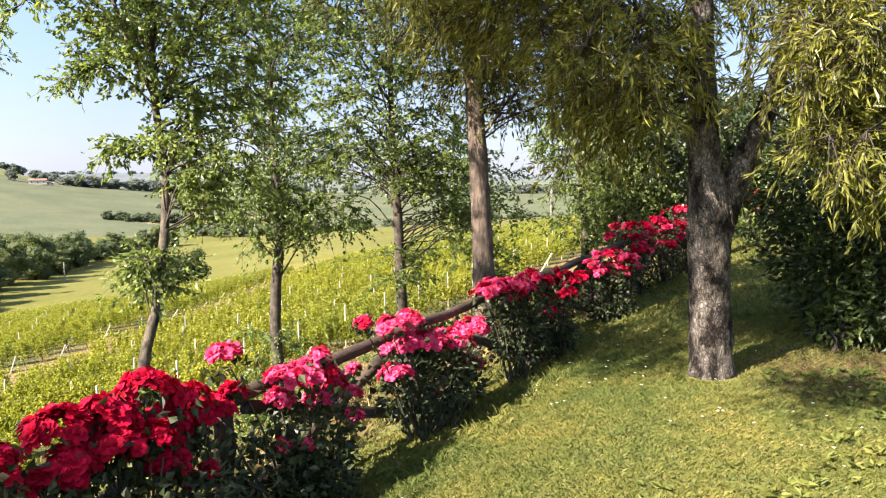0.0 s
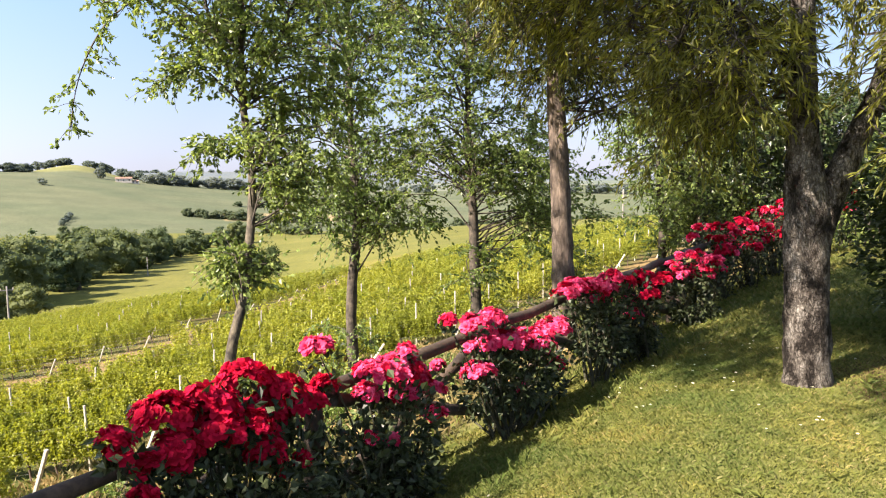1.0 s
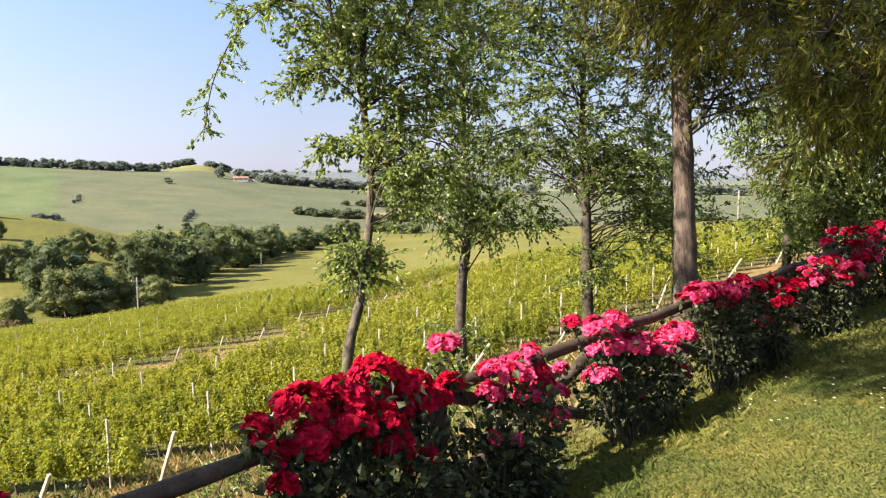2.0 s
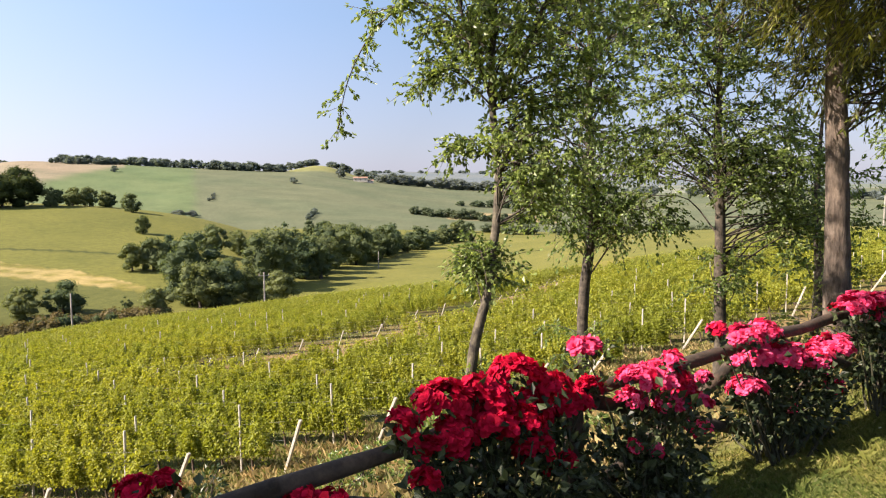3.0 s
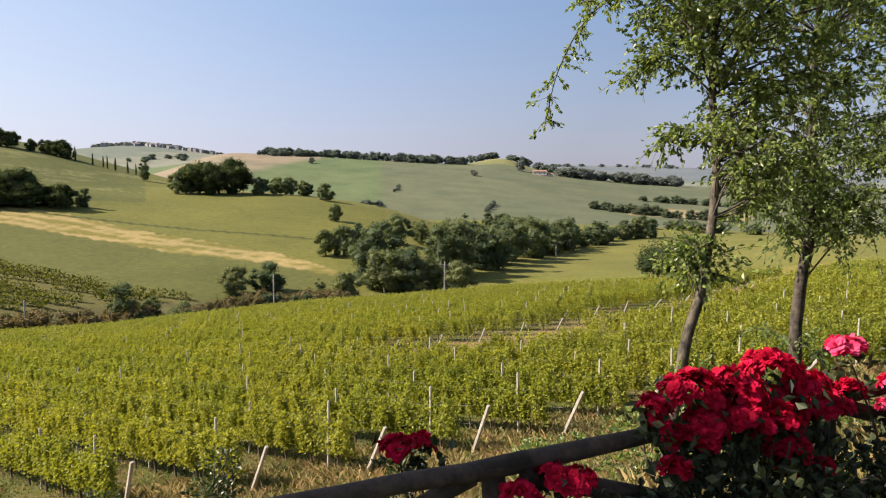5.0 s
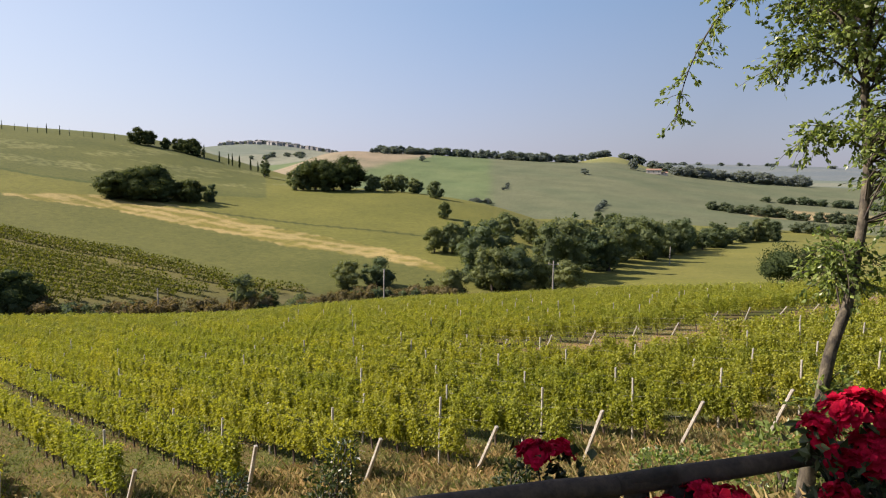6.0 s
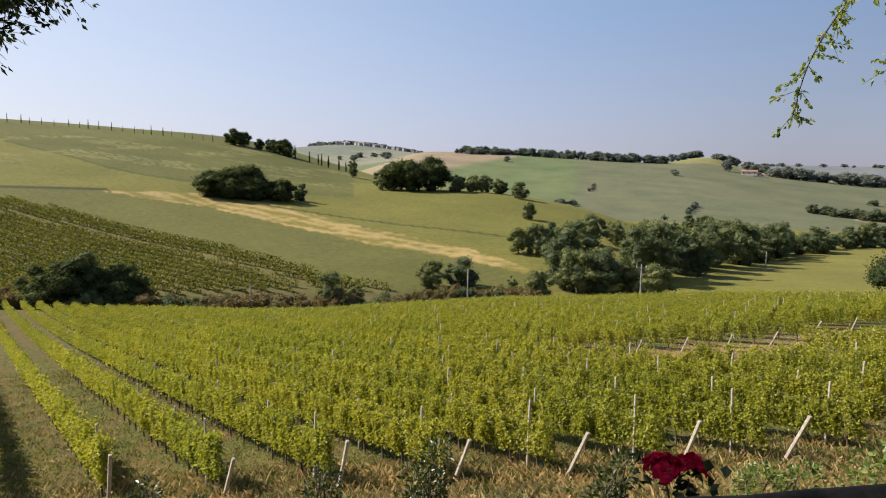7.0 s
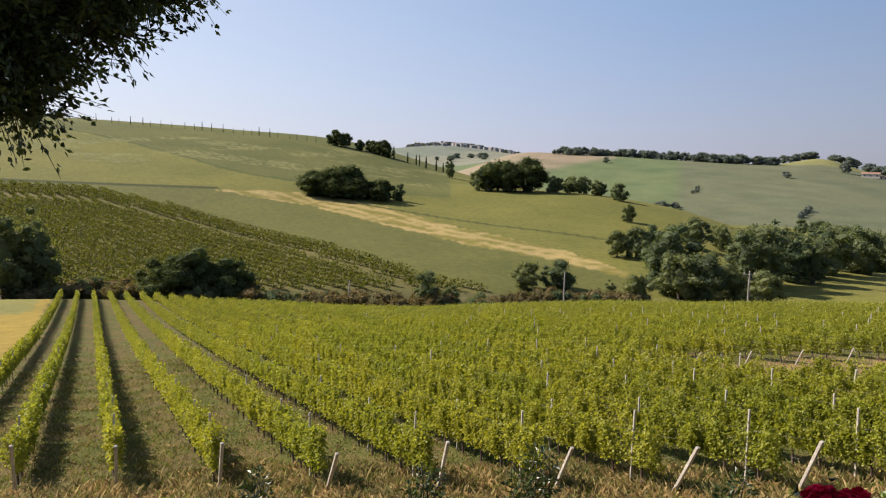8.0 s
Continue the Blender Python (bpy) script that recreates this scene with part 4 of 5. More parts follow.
TRUNK = tubes_mesh("trunk", [([(0, 0, -0.03), (0.01, 0, 0.2), (0, 0.01, 0.55)], (0.034, 0.026, 0.012))], BARK_THIN, 7)


def plant(name, shapes, az, d, h, label, category="tree", group="", wide=1.0, g=random.Random(8), trunk=True):
    x, y = -d * math.sin(radians(az)), d * math.cos(radians(az))
    ob = new(name)
    ob.empty_display_size = 0.2
    ob.matrix_basis = pose(x, y, ground_z(x, y) - 0.1)
    tagged(ob, label, category, group)
    s = Matrix.Rotation(g.uniform(0, 6.28), 4, "Z") @ Matrix.Diagonal((h * wide, h * wide, h, 1))
    if trunk:
        child("trunk", TRUNK, ob, s)
    child("crown", g.choice(shapes), ob, s)
    return ob


def mesh_arrays(me):
    v, f = np.empty(len(me.vertices) * 3, np.float32), np.empty(len(me.polygons) * 3, np.int32)
    me.vertices.foreach_get("co", v), me.loops.foreach_get("vertex_index", f)
    return v.reshape(-1, 3), f.reshape(-1, 3)


def belt(points, step, jitter, heights, shapes, label, group, name="tree", wide=(0.9, 1.2), seed=1, trunk=True, category="tree", joined=False):
    """Trees along a line given by bearing and distance; joined: one far wood that nobody could count."""
    g = random.Random(seed)
    parts = []
    az, ds = [p[0] for p in points], [p[1] for p in points]
    xy = [(-d * math.sin(radians(a)), d * math.cos(radians(a))) for a, d in points]
    for (x0, y0), (x1, y1) in zip(xy, xy[1:]):
        L = math.hypot(x1 - x0, y1 - y0)
        n = max(1, round(L / step))
        for i in range(n):
            t = (i + g.uniform(0.2, 0.8)) / n
            x, y = x0 + (x1 - x0) * t + g.gauss(0, jitter), y0 + (y1 - y0) * t + g.gauss(0, jitter)
            if joined:
                v, f = mesh_arrays(g.choice(shapes))
                h, w, c = g.uniform(*heights), g.uniform(*wide), g.uniform(0, 6.28)
                q = np.column_stack([v[:, 0] * math.cos(c) - v[:, 1] * math.sin(c), v[:, 0] * math.sin(c) + v[:, 1] * math.cos(c), v[:, 2]])
                parts.append((q * (h * w, h * w, h) + (x, y, ground_z(x, y) - 0.1), f))
            else:
                plant(name, shapes, float(bearing(x, y)), math.hypot(x, y), g.uniform(*heights), label, category, group, g.uniform(*wide), g, trunk)
    if joined:
        v, f = merged(parts)
        tagged(new(name, mesh_from(name, v, f, shapes[0].materials[0])), label, "wood", "", "stuff")


GREEN = "broad dark green tree in the valley woodland belt"
belt([(45.5, 122), (42.5, 124), (37.2, 130)], 3.4, 2.2, (5, 9.5), ROUND, GREEN, "woodland belt", seed=1)
belt([(43, 134), (37.5, 144), (34.1, 166)], 3.8, 3.2, (7, 13.5), ROUND + TALL, GREEN, "woodland belt", seed=2)
belt([(36, 158), (34.1, 176), (30.5, 222), (26.8, 290), (21.8, 350)], 4.8, 3.0, (6.5, 13.5), TALL[:2] + ROUND, "upright poplar-like tree in the valley woodland belt", "woodland belt", wide=(0.9, 1.3), seed=3)
belt([(48.5, 160), (46.2, 158), (43.5, 166)], 6.0, 2.0, (6.5, 9), ROUND, GREEN, "woodland belt", seed=4)
belt([(40.5, 185), (38, 200)], 6, 3, (7, 9), ROUND, GREEN, "woodland belt", seed=5)
belt([(34.5, 392), (31.5, 385)], 7, 3, (9, 12), ROUND, "broad tree standing in the valley field", "valley trees", seed=6)
belt([(58.9, 276), (53.2, 275)], 4.2, 2.5, (9, 17), ROUND[:3] + DENSE[:2] + TALL[:1], "dark tree of the clump on the shoulder of the hill", "hill clump", seed=7)
belt([(52.4, 275), (47.6, 285)], 4, 1.5, (5.5, 8.5), ROUND, "dark tree of the clump on the shoulder of the hill", "hill clump", seed=8)
plant("tree", ROUND, 46.9, 266, 7.5, "round dark green tree on the hillside", wide=1.25)
plant("tree", ROUND, 46.2, 216, 6.0, "pale green airy tree on the hillside", wide=0.9)
plant("bush", LOW, 41.3, 219, 2.2, "small dark bush in the field", "bush")
plant("bush", LOW, 36.0, 250, 2.4, "small dark bush in the field", "bush")
belt([(70.9, 229), (66.6, 230)], 1.3, 2.0, (7.5, 9.5), DENSE, "dark tree of the dense thicket on the slope", "slope thicket", wide=(1.1, 1.6), seed=9)
belt([(69.8, 231), (67.6, 231)], 2.2, 1.0, (10, 11.5), DENSE, "dark tree of the dense thicket on the slope", "slope thicket", wide=(0.9, 1.2), seed=38)
belt([(67.0, 230), (63.9, 233)], 1.5, 0.8, (3.5, 6.5), TALL, "dark slim tree of the thicket on the slope", "slope thicket", seed=10)
plant("tree", TALL, 60.2, 330, 10, "dark upright tree on the shoulder of the hill", wide=1.1)
belt([(69.3, 372), (68.3, 372)], 2.6, 1, (8, 11), DENSE, "dark tree on the ridge", "ridge trees", seed=11)
belt([(67.3, 372), (64.8, 366)], 3.6, 1, (6, 9.5), DENSE, "dark tree on the ridge", "ridge trees", seed=12)
belt([(86.5, 398), (78, 388), (69.5, 374)], 4.9, 0.5, (3.0, 5.0), CYPRESS, "thin dark cypress on the ridge skyline", "cypress avenue", "cypress", (0.4, 0.6), 13)
belt([(64.6, 362), (60.4, 352)], 3.8, 0.8, (4.5, 7), CYPRESS, "thin dark cypress on the ridge skyline", "cypress avenue", "cypress", (0.6, 0.9), 14)
# along the stream at the far end of the vines
belt([(92, 121), (76, 118), (62, 112), (52, 116), (46, 118)], 2.3, 1.3, (2.2, 3.6), SCRUB + LOW[:1], "low tangled scrub along the stream bank", "stream scrub", "bush", (0.9, 1.4), 15, False, "bush")
belt([(56, 114), (46.5, 118)], 1.7, 0.5, (2.6, 3.8), SCRUB, "dry grey-green scrub along the stream bank", "stream scrub", "bush", (0.6, 1.0), 25, False, "bush")
belt([(82.9, 119), (77.8, 118)], 2.2, 1.5, (6.5, 9.5), DENSE, "large dark thicket tree beside the stream", "stream thicket", seed=16)
belt([(94.5, 122), (88.9, 122)], 3.0, 1.5, (12, 15.5), TALL, "tall thin-leaved tree beside the stream", "stream thicket", seed=17)
belt([(88.5, 122), (76, 119)], 2.5, 1.0, (2.5, 4), LOW, "dark thicket bush beside the stream", "stream thicket", "bush", (0.9, 1.2), 18, False, "bush")
plant("tree", TALL, 62.3, 115, 7.4, "dark bushy tree beside the stream", wide=1.3)
plant("tree", ROUND, 60.2, 117, 4.2, "dark bushy tree beside the stream")
plant("tree", ROUND, 54.1, 126, 6.0, "round green tree beside the stream", wide=1.1)
plant("tree", ROUND, 51.7, 127, 6.4, "round green tree beside the stream", wide=1.15)
plant("tree", TALL, 47.6, 122, 4.0, "pale thin tree beside the stream")
plant("tree", OAK, 20.9, 74, 5.2, "single oak with a broad dark crown at the field edge", wide=0.85)
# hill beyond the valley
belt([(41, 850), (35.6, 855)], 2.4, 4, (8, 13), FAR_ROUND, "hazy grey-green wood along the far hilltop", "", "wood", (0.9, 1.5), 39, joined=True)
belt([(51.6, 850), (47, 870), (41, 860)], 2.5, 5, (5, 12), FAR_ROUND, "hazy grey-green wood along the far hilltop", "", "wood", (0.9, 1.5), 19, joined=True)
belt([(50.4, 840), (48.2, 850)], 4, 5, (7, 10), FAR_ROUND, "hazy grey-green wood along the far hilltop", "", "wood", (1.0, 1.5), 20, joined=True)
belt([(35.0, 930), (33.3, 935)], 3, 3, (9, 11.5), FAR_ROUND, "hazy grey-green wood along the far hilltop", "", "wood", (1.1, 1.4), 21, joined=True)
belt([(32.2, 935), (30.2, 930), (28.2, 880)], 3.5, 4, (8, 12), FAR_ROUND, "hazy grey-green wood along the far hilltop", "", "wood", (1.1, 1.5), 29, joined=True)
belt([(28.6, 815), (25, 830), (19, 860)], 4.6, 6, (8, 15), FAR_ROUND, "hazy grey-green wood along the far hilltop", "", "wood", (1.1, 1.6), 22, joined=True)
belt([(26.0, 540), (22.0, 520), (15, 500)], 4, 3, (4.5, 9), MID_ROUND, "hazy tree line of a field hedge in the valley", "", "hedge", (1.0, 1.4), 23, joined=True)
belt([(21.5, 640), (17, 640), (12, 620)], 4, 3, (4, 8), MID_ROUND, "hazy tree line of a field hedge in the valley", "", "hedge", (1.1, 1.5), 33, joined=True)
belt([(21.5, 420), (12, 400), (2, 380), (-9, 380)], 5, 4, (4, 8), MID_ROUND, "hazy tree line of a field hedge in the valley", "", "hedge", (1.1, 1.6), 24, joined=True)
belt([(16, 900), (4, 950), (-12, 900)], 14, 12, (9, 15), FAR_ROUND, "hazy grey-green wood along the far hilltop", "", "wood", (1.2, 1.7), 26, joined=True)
belt([(44.0, 480), (42.6, 500)], 4, 2, (4, 6), FAR_ROUND, "hazy tree line of a field hedge in the valley", "", "hedge", (1.2, 1.6), 27, joined=True)
belt([(41.2, 560), (40.9, 600)], 6, 1, (2, 3.5), FAR_ROUND, "hazy tree line of a field hedge in the valley", "", "hedge", (0.8, 1.2), 34, joined=True)
belt([(33.9, 470), (33.3, 510)], 5, 1, (3, 5), FAR_ROUND, "hazy tree line of a field hedge in the valley", "", "hedge", (0.8, 1.2), 35, joined=True)
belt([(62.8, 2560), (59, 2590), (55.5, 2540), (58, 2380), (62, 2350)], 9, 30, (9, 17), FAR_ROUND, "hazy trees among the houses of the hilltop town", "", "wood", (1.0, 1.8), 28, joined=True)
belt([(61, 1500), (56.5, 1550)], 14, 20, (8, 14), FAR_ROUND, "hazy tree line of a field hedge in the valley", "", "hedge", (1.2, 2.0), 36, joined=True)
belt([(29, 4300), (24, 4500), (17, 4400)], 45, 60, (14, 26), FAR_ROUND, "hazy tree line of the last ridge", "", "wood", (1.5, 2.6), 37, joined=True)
plant("tree", FAR_ROUND, 47.8, 760, 7, "single hazy tree on the far field", wide=1.1)
plant("tree", FAR_ROUND, 35.0, 700, 7, "single hazy tree on the far field", wide=1.2)
plant("tree", FAR_ROUND, 31.3, 800, 13, "dark tree beside the farmhouse on the far hill", wide=0.9)

# ---- farmhouse, town and poles ----
PLASTER = rough_stuff("pale_plaster", (0.50, 0.43, 0.37), (0.64, 0.59, 0.53), 0.3, 3)
ROOF = rough_stuff("clay_roof", (0.19, 0.102, 0.068), (0.286, 0.177, 0.129), 0.5, 4)
# town walls and roofs: distance haze put into their grey base colours
HAZED_WALL = rough_stuff("hazed_plaster", (0.22, 0.22, 0.23), (0.32, 0.31, 0.31), 0.3, 3)
HAZED_ROOF = rough_stuff("hazed_clay_roof", (0.20, 0.19, 0.185), (0.27, 0.25, 0.24), 0.5, 4)
SHADE = rough_stuff("window_dark", (0.034, 0.034, 0.041), (0.061, 0.061, 0.068), 1, 5, 0.3)
POLE_WOOD = rough_stuff("grey_pole", (0.17, 0.155, 0.135), (0.27, 0.25, 0.22), 2, 25)


def box_bm(x0, y0, z0, x1, y1, z1, bevel=0.0):
    bm = bmesh.new()
    m = Matrix.Translation(((x0 + x1) / 2, (y0 + y1) / 2, (z0 + z1) / 2)) @ Matrix.Diagonal((x1 - x0, y1 - y0, z1 - z0, 1))
    bmesh.ops.create_cube(bm, size=1.0, matrix=m)
    if bevel:
        bmesh.ops.bevel(bm, geom=list(bm.edges), offset=bevel, segments=1, affect="EDGES")
    return bm


def gable_bm(w, l, z, rise, over=0.4):
    bm = bmesh.new()
    hw, hl = w / 2 + over, l / 2 + over
    pts = [(-hw, -hl, z), (hw, -hl, z), (0, -hl, z + rise), (-hw, hl, z), (hw, hl, z), (0, hl, z + rise)]
    vs = [bm.verts.new(p) for p in pts]
    for f in ((0, 1, 2), (3, 5, 4), (0, 2, 5, 3), (1, 4, 5, 2), (0, 3, 4, 1)):
        bm.faces.new([vs[i] for i in f])
    return bm


def house(az, d, w, l, h, turn, label, windows=True, group="", roof=None, walls=None):
    x, y = -d * math.sin(radians(az)), d * math.cos(radians(az))
    ob = new("house")
    ob.matrix_basis = pose(x, y, ground_z(x, y) - 0.4, 0, 0, turn)
    tagged(ob, label, "house", group)
    part("wall", box_bm(-w / 2, -l / 2, 0, w / 2, l / 2, h), walls or PLASTER, ob)
    part("roof", gable_bm(w, l, h + 0.02, w * 0.24), roof or ROOF, ob, "clay tile roof")
    if windows:
        n = max(2, int(l // 4))
        for i in range(n):
            yy = -l / 2 + (i + 0.5) * l / n
            part("window", box_bm(-w / 2 - 0.06, yy - 0.55, h * 0.45, -w / 2 + 0.1, yy + 0.55, h * 0.45 + 1.5), SHADE, ob)
            part("window", box_bm(w / 2 - 0.1, yy - 0.55, h * 0.45, w / 2 + 0.06, yy + 0.55, h * 0.45 + 1.5), SHADE, ob)
    return ob


house(29.75, 785, 7, 15, 4.2, 118, "long pale farmhouse with a clay roof on the far hill")
house(29.0, 785, 5, 7, 2.8, 118, "small white outbuilding beside the farmhouse")
g = random.Random(31)
for k in range(64):
    az = g.gauss(59.3, 1.9)
    house(az, g.uniform(2200, 2660), g.uniform(8, 12), g.uniform(9, 17), g.uniform(6, 12), g.uniform(0, 180), "pale distant house of the hilltop town", False, "hilltop town", HAZED_ROOF, HAZED_WALL)


def utility_pole(az, d, h, arms, label):
    x, y = -d * math.sin(radians(az)), d * math.cos(radians(az))
    ob = new("utility_pole")
    ob.matrix_basis = pose(x, y, ground_z(x, y), 0, 0, az)
    tagged(ob, label, "utility pole", "valley poles")
    child("shaft", tubes_mesh("shaft", [([(0, 0, -0.3), (0, 0, h / 2), (0, 0, h)], (0.13, 0.115, 0.09))], POLE_WOOD, 8), ob)
    if arms:
        part("crossarm", box_bm(-0.75, -0.06, h - 0.55, 0.75, 0.06, h - 0.42, 0.01), POLE_WOOD, ob)
        for s in (-0.65, 0, 0.65):
            child("insulator", tubes_mesh("insulator", [([(s, 0, h - 0.42), (s, 0, h - 0.2)], (0.05, 0.03))], CONCRETE, 6), ob)


utility_pole(51.2, 105, 5.6, False, "grey wooden utility pole at the vineyard edge")
utility_pole(37.6, 101, 5.4, True, "grey wooden utility pole with a crossarm")
utility_pole(28.5, 187, 4.6, False, "pale utility pole in the green field")
utility_pole(68.4, 112, 5.0, False, "thin utility pole beside the stream scrub")
utility_pole(-8.4, 92, 5.0, False, "pale utility pole at the end of the vines")


# ---- the vineyard on the opposite slope ----
def hillside_vines():
    rng = np.random.default_rng(200)
    d, n = np.array([0.905, 0.427]), np.array([-0.427, 0.905])  # along and across its rows
    pts = []
    for k in range(-72, 62):
        c = n * (k * 2.5)
        t = np.arange(-260, 60, 0.3)
        p = c + np.array([-110.0, 20.0]) + t[:, None] * d + rng.normal(0, 0.05, (len(t), 2))
        az, r = bearing(p[:, 0], p[:, 1]), np.hypot(p[:, 0], p[:, 1])
        lim = np.interp(az, (36, 62.3, 70, 78.5, 87, 92, 110), (100, 134, 160, 192, 226, 228, 236))
        gap = np.interp(az, (60, 66, 78, 95), (13, 14, 17, 19))  # a headland path between two plots
        p = p[(az > 57) & (az < 97) & (r > 124) & (r < lim - 1.0) & (np.abs(lim - gap - r) > 2.2) & (rng.random(len(p)) < 0.9)]
        if len(p):
            pts.append(np.repeat(p, 9, 0))
    p = np.vstack(pts)
    z = height(p[:, 0], p[:, 1])
    q = np.column_stack([p + rng.normal(0, 0.2, p.shape), z + rng.uniform(0.15, 1.4, len(p))])
    v, f = leaves(q, rng, 0.36, 0.34, None, 0.0)
    tagged(new("hillside_vines", mesh_from("hillside_vines", v, f, SLOPE_VINE)), "close rows of dull green vines on the opposite slope", "grapevines", "", "stuff")


SLOPE_VINE = leafy("slope_vine_leaf", (0.060, 0.074, 0.016), (0.15, 0.17, 0.034), 0.7, 0.35, gloss=0.1)
hillside_vines()
# ---- rustic pole fence ----
POLE = rough_stuff("weathered_fence_pole", (0.018, 0.012, 0.008), (0.085, 0.057, 0.039), 6, 34, 0.85, 0.8, 0.008)


def fence_at(y):
    """Plan point on the fence line and the rail's height there."""
    return -3.65 + 0.625 * y, y, 0.272 + 0.05 * y


def pole(name, a, b, r, parent, seed, label=""):
    rng = np.random.default_rng(seed)
    a, b = np.array(a, float), np.array(b, float)
    n = 9
    p = a + (b - a) * np.linspace(0, 1, n)[:, None] + rng.normal(0, 0.006, (n, 3))
    rr = r * (1 + 0.05 * rng.standard_normal(n))
    v, f = tube(p, rr, 12, rng, 0.03)
    return child(name, mesh_from(name, v, clean_quads(v, f), POLE, True), parent, None, label)


def build_fence():
    step = 1.62
    k = 0
    for i in range(-2, 9):
        y0, y1 = 0.62 + step * i, 0.62 + step * (i + 1)
        (ax, ay, az), (bx, by, bz) = fence_at(y0), fence_at(y1)
        ga, gb = ground_z(ax, ay), ground_z(bx, by)
        ob = empty("fence_bay", ax, ay, ga, "rustic dark wooden pole fence bay with crossed braces", "fence", "fence bays")
        o = np.array([ax, ay, ga])
        A, B = np.array([ax, ay, az]) - o, np.array([bx, by, bz]) - o
        side = np.array([0.848, -0.53, 0])
        d = (B - A) / np.linalg.norm(B - A)
        pole("rail", A - d * 0.12, B + d * 0.12, 0.042, ob, 300 + i)
        pole("post", np.array([0, 0, -0.25]) - side * 0.05, A * 1.0 - side * 0.05 + np.array([0, 0, -0.03]), 0.055, ob, 320 + i)
        foot_b = np.array([bx, by, gb]) - o
        pole("brace", A + d * 0.1 + side * 0.02 - np.array([0, 0, 0.06]), foot_b - d * 0.12 + side * 0.02 + np.array([0, 0, 0.12]), 0.042, ob, 340 + i)
        pole("brace", B - d * 0.1 - side * 0.07 - np.array([0, 0, 0.06]), d * 0.12 - side * 0.07 + np.array([0, 0, 0.12]), 0.042, ob, 360 + i)


build_fence()

# ---- roses along the fence ----
ROSE_LEAF = leafy("rose_leaf", (0.008, 0.015, 0.006), (0.068, 0.086, 0.040), 0.45, 0.2, gloss=0.3)
ROSE_STEM = rough_stuff("rose_stem", (0.017, 0.018, 0.008), (0.051, 0.048, 0.022), 8, 60)


def petal_material(name, dark, light):
    m, n, k, b = material(name, 0.7)
    b.inputs["Specular IOR Level"].default_value = 0.12
    r = n.new("ShaderNodeNewGeometry").outputs["Random Per Island"]
    o = n.new("ShaderNodeObjectInfo").outputs["Random"]
    c = ramp(n, k, r, [(0.0, dark), (1.0, light)])
    c = mixed(n, k, c, ramp(n, k, o, [(0.0, (0.8, 0.7, 0.7)), (1.0, (1.1, 1.1, 1.1))]), 1.0, "MULTIPLY")
    k.new(c, b.inputs["Base Color"])
    t = n.new("ShaderNodeBsdfTranslucent")
    k.new(c, t.inputs["Color"])
    s = n.new("ShaderNodeMixShader")
    s.inputs["Fac"].default_value = 0.3
    k.new(b.outputs[0], s.inputs[1]), k.new(t.outputs[0], s.inputs[2])
    k.new(s.outputs[0], n["Material Output"].inputs["Surface"])
    return m


RED = petal_material("red_petal", (0.36, 0.003, 0.022), (0.70, 0.012, 0.062))
PINK = petal_material("pink_petal", (0.76, 0.018, 0.11), (0.88, 0.14, 0.29))


def bloom_mesh(seed, mat, r=0.038):
    """A loose open rose: three whorls of cupped petals."""
    rng = np.random.default_rng(seed)
    vs, fs = [], []
    for whorl, (count, lean, size) in enumerate(((5, 0.25, 0.7), (7, 0.65, 0.95), (8, 1.0, 1.1), (7, 1.4, 1.15))):
        for i in range(count):
            a = 2 * np.pi * (i + 0.4 * whorl) / count + rng.normal(0, 0.2)
            tilt = lean + rng.normal(0, 0.24)
            L, w = r * size * rng.uniform(0.85, 1.2), r * size * rng.uniform(0.7, 0.95)
            rad = np.array([np.cos(a), np.sin(a), 0])
            side = np.array([-np.sin(a), np.cos(a), 0])
            up = np.array([0, 0, 1.0])
            base = rad * 0.15 * r
            m1 = base + (rad * np.sin(tilt) + up * np.cos(tilt)) * L * 0.55
            tip = m1 + (rad * np.sin(tilt + 0.5) + up * np.cos(tilt + 0.5)) * L * 0.5
            b = len(vs)
            vs += [base, m1 - side * w * 0.5 + up * 0.1 * r, m1 - rad * 0.12 * r, m1 + side * w * 0.5 + up * 0.1 * r, tip - side * w * 0.3, tip + side * w * 0.3]
            fs += [(b, b + 2, b + 1), (b, b + 3, b + 2), (b + 1, b + 2, b + 4), (b + 2, b + 5, b + 4), (b + 2, b + 3, b + 5)]
    return mesh_from("bloom", np.array(vs), np.array(fs), mat, True)


RED_BLOOMS = [bloom_mesh(400 + k, RED, 0.044) for k in range(5)]
PINK_BLOOMS = [bloom_mesh(410 + k, PINK) for k in range(5)]


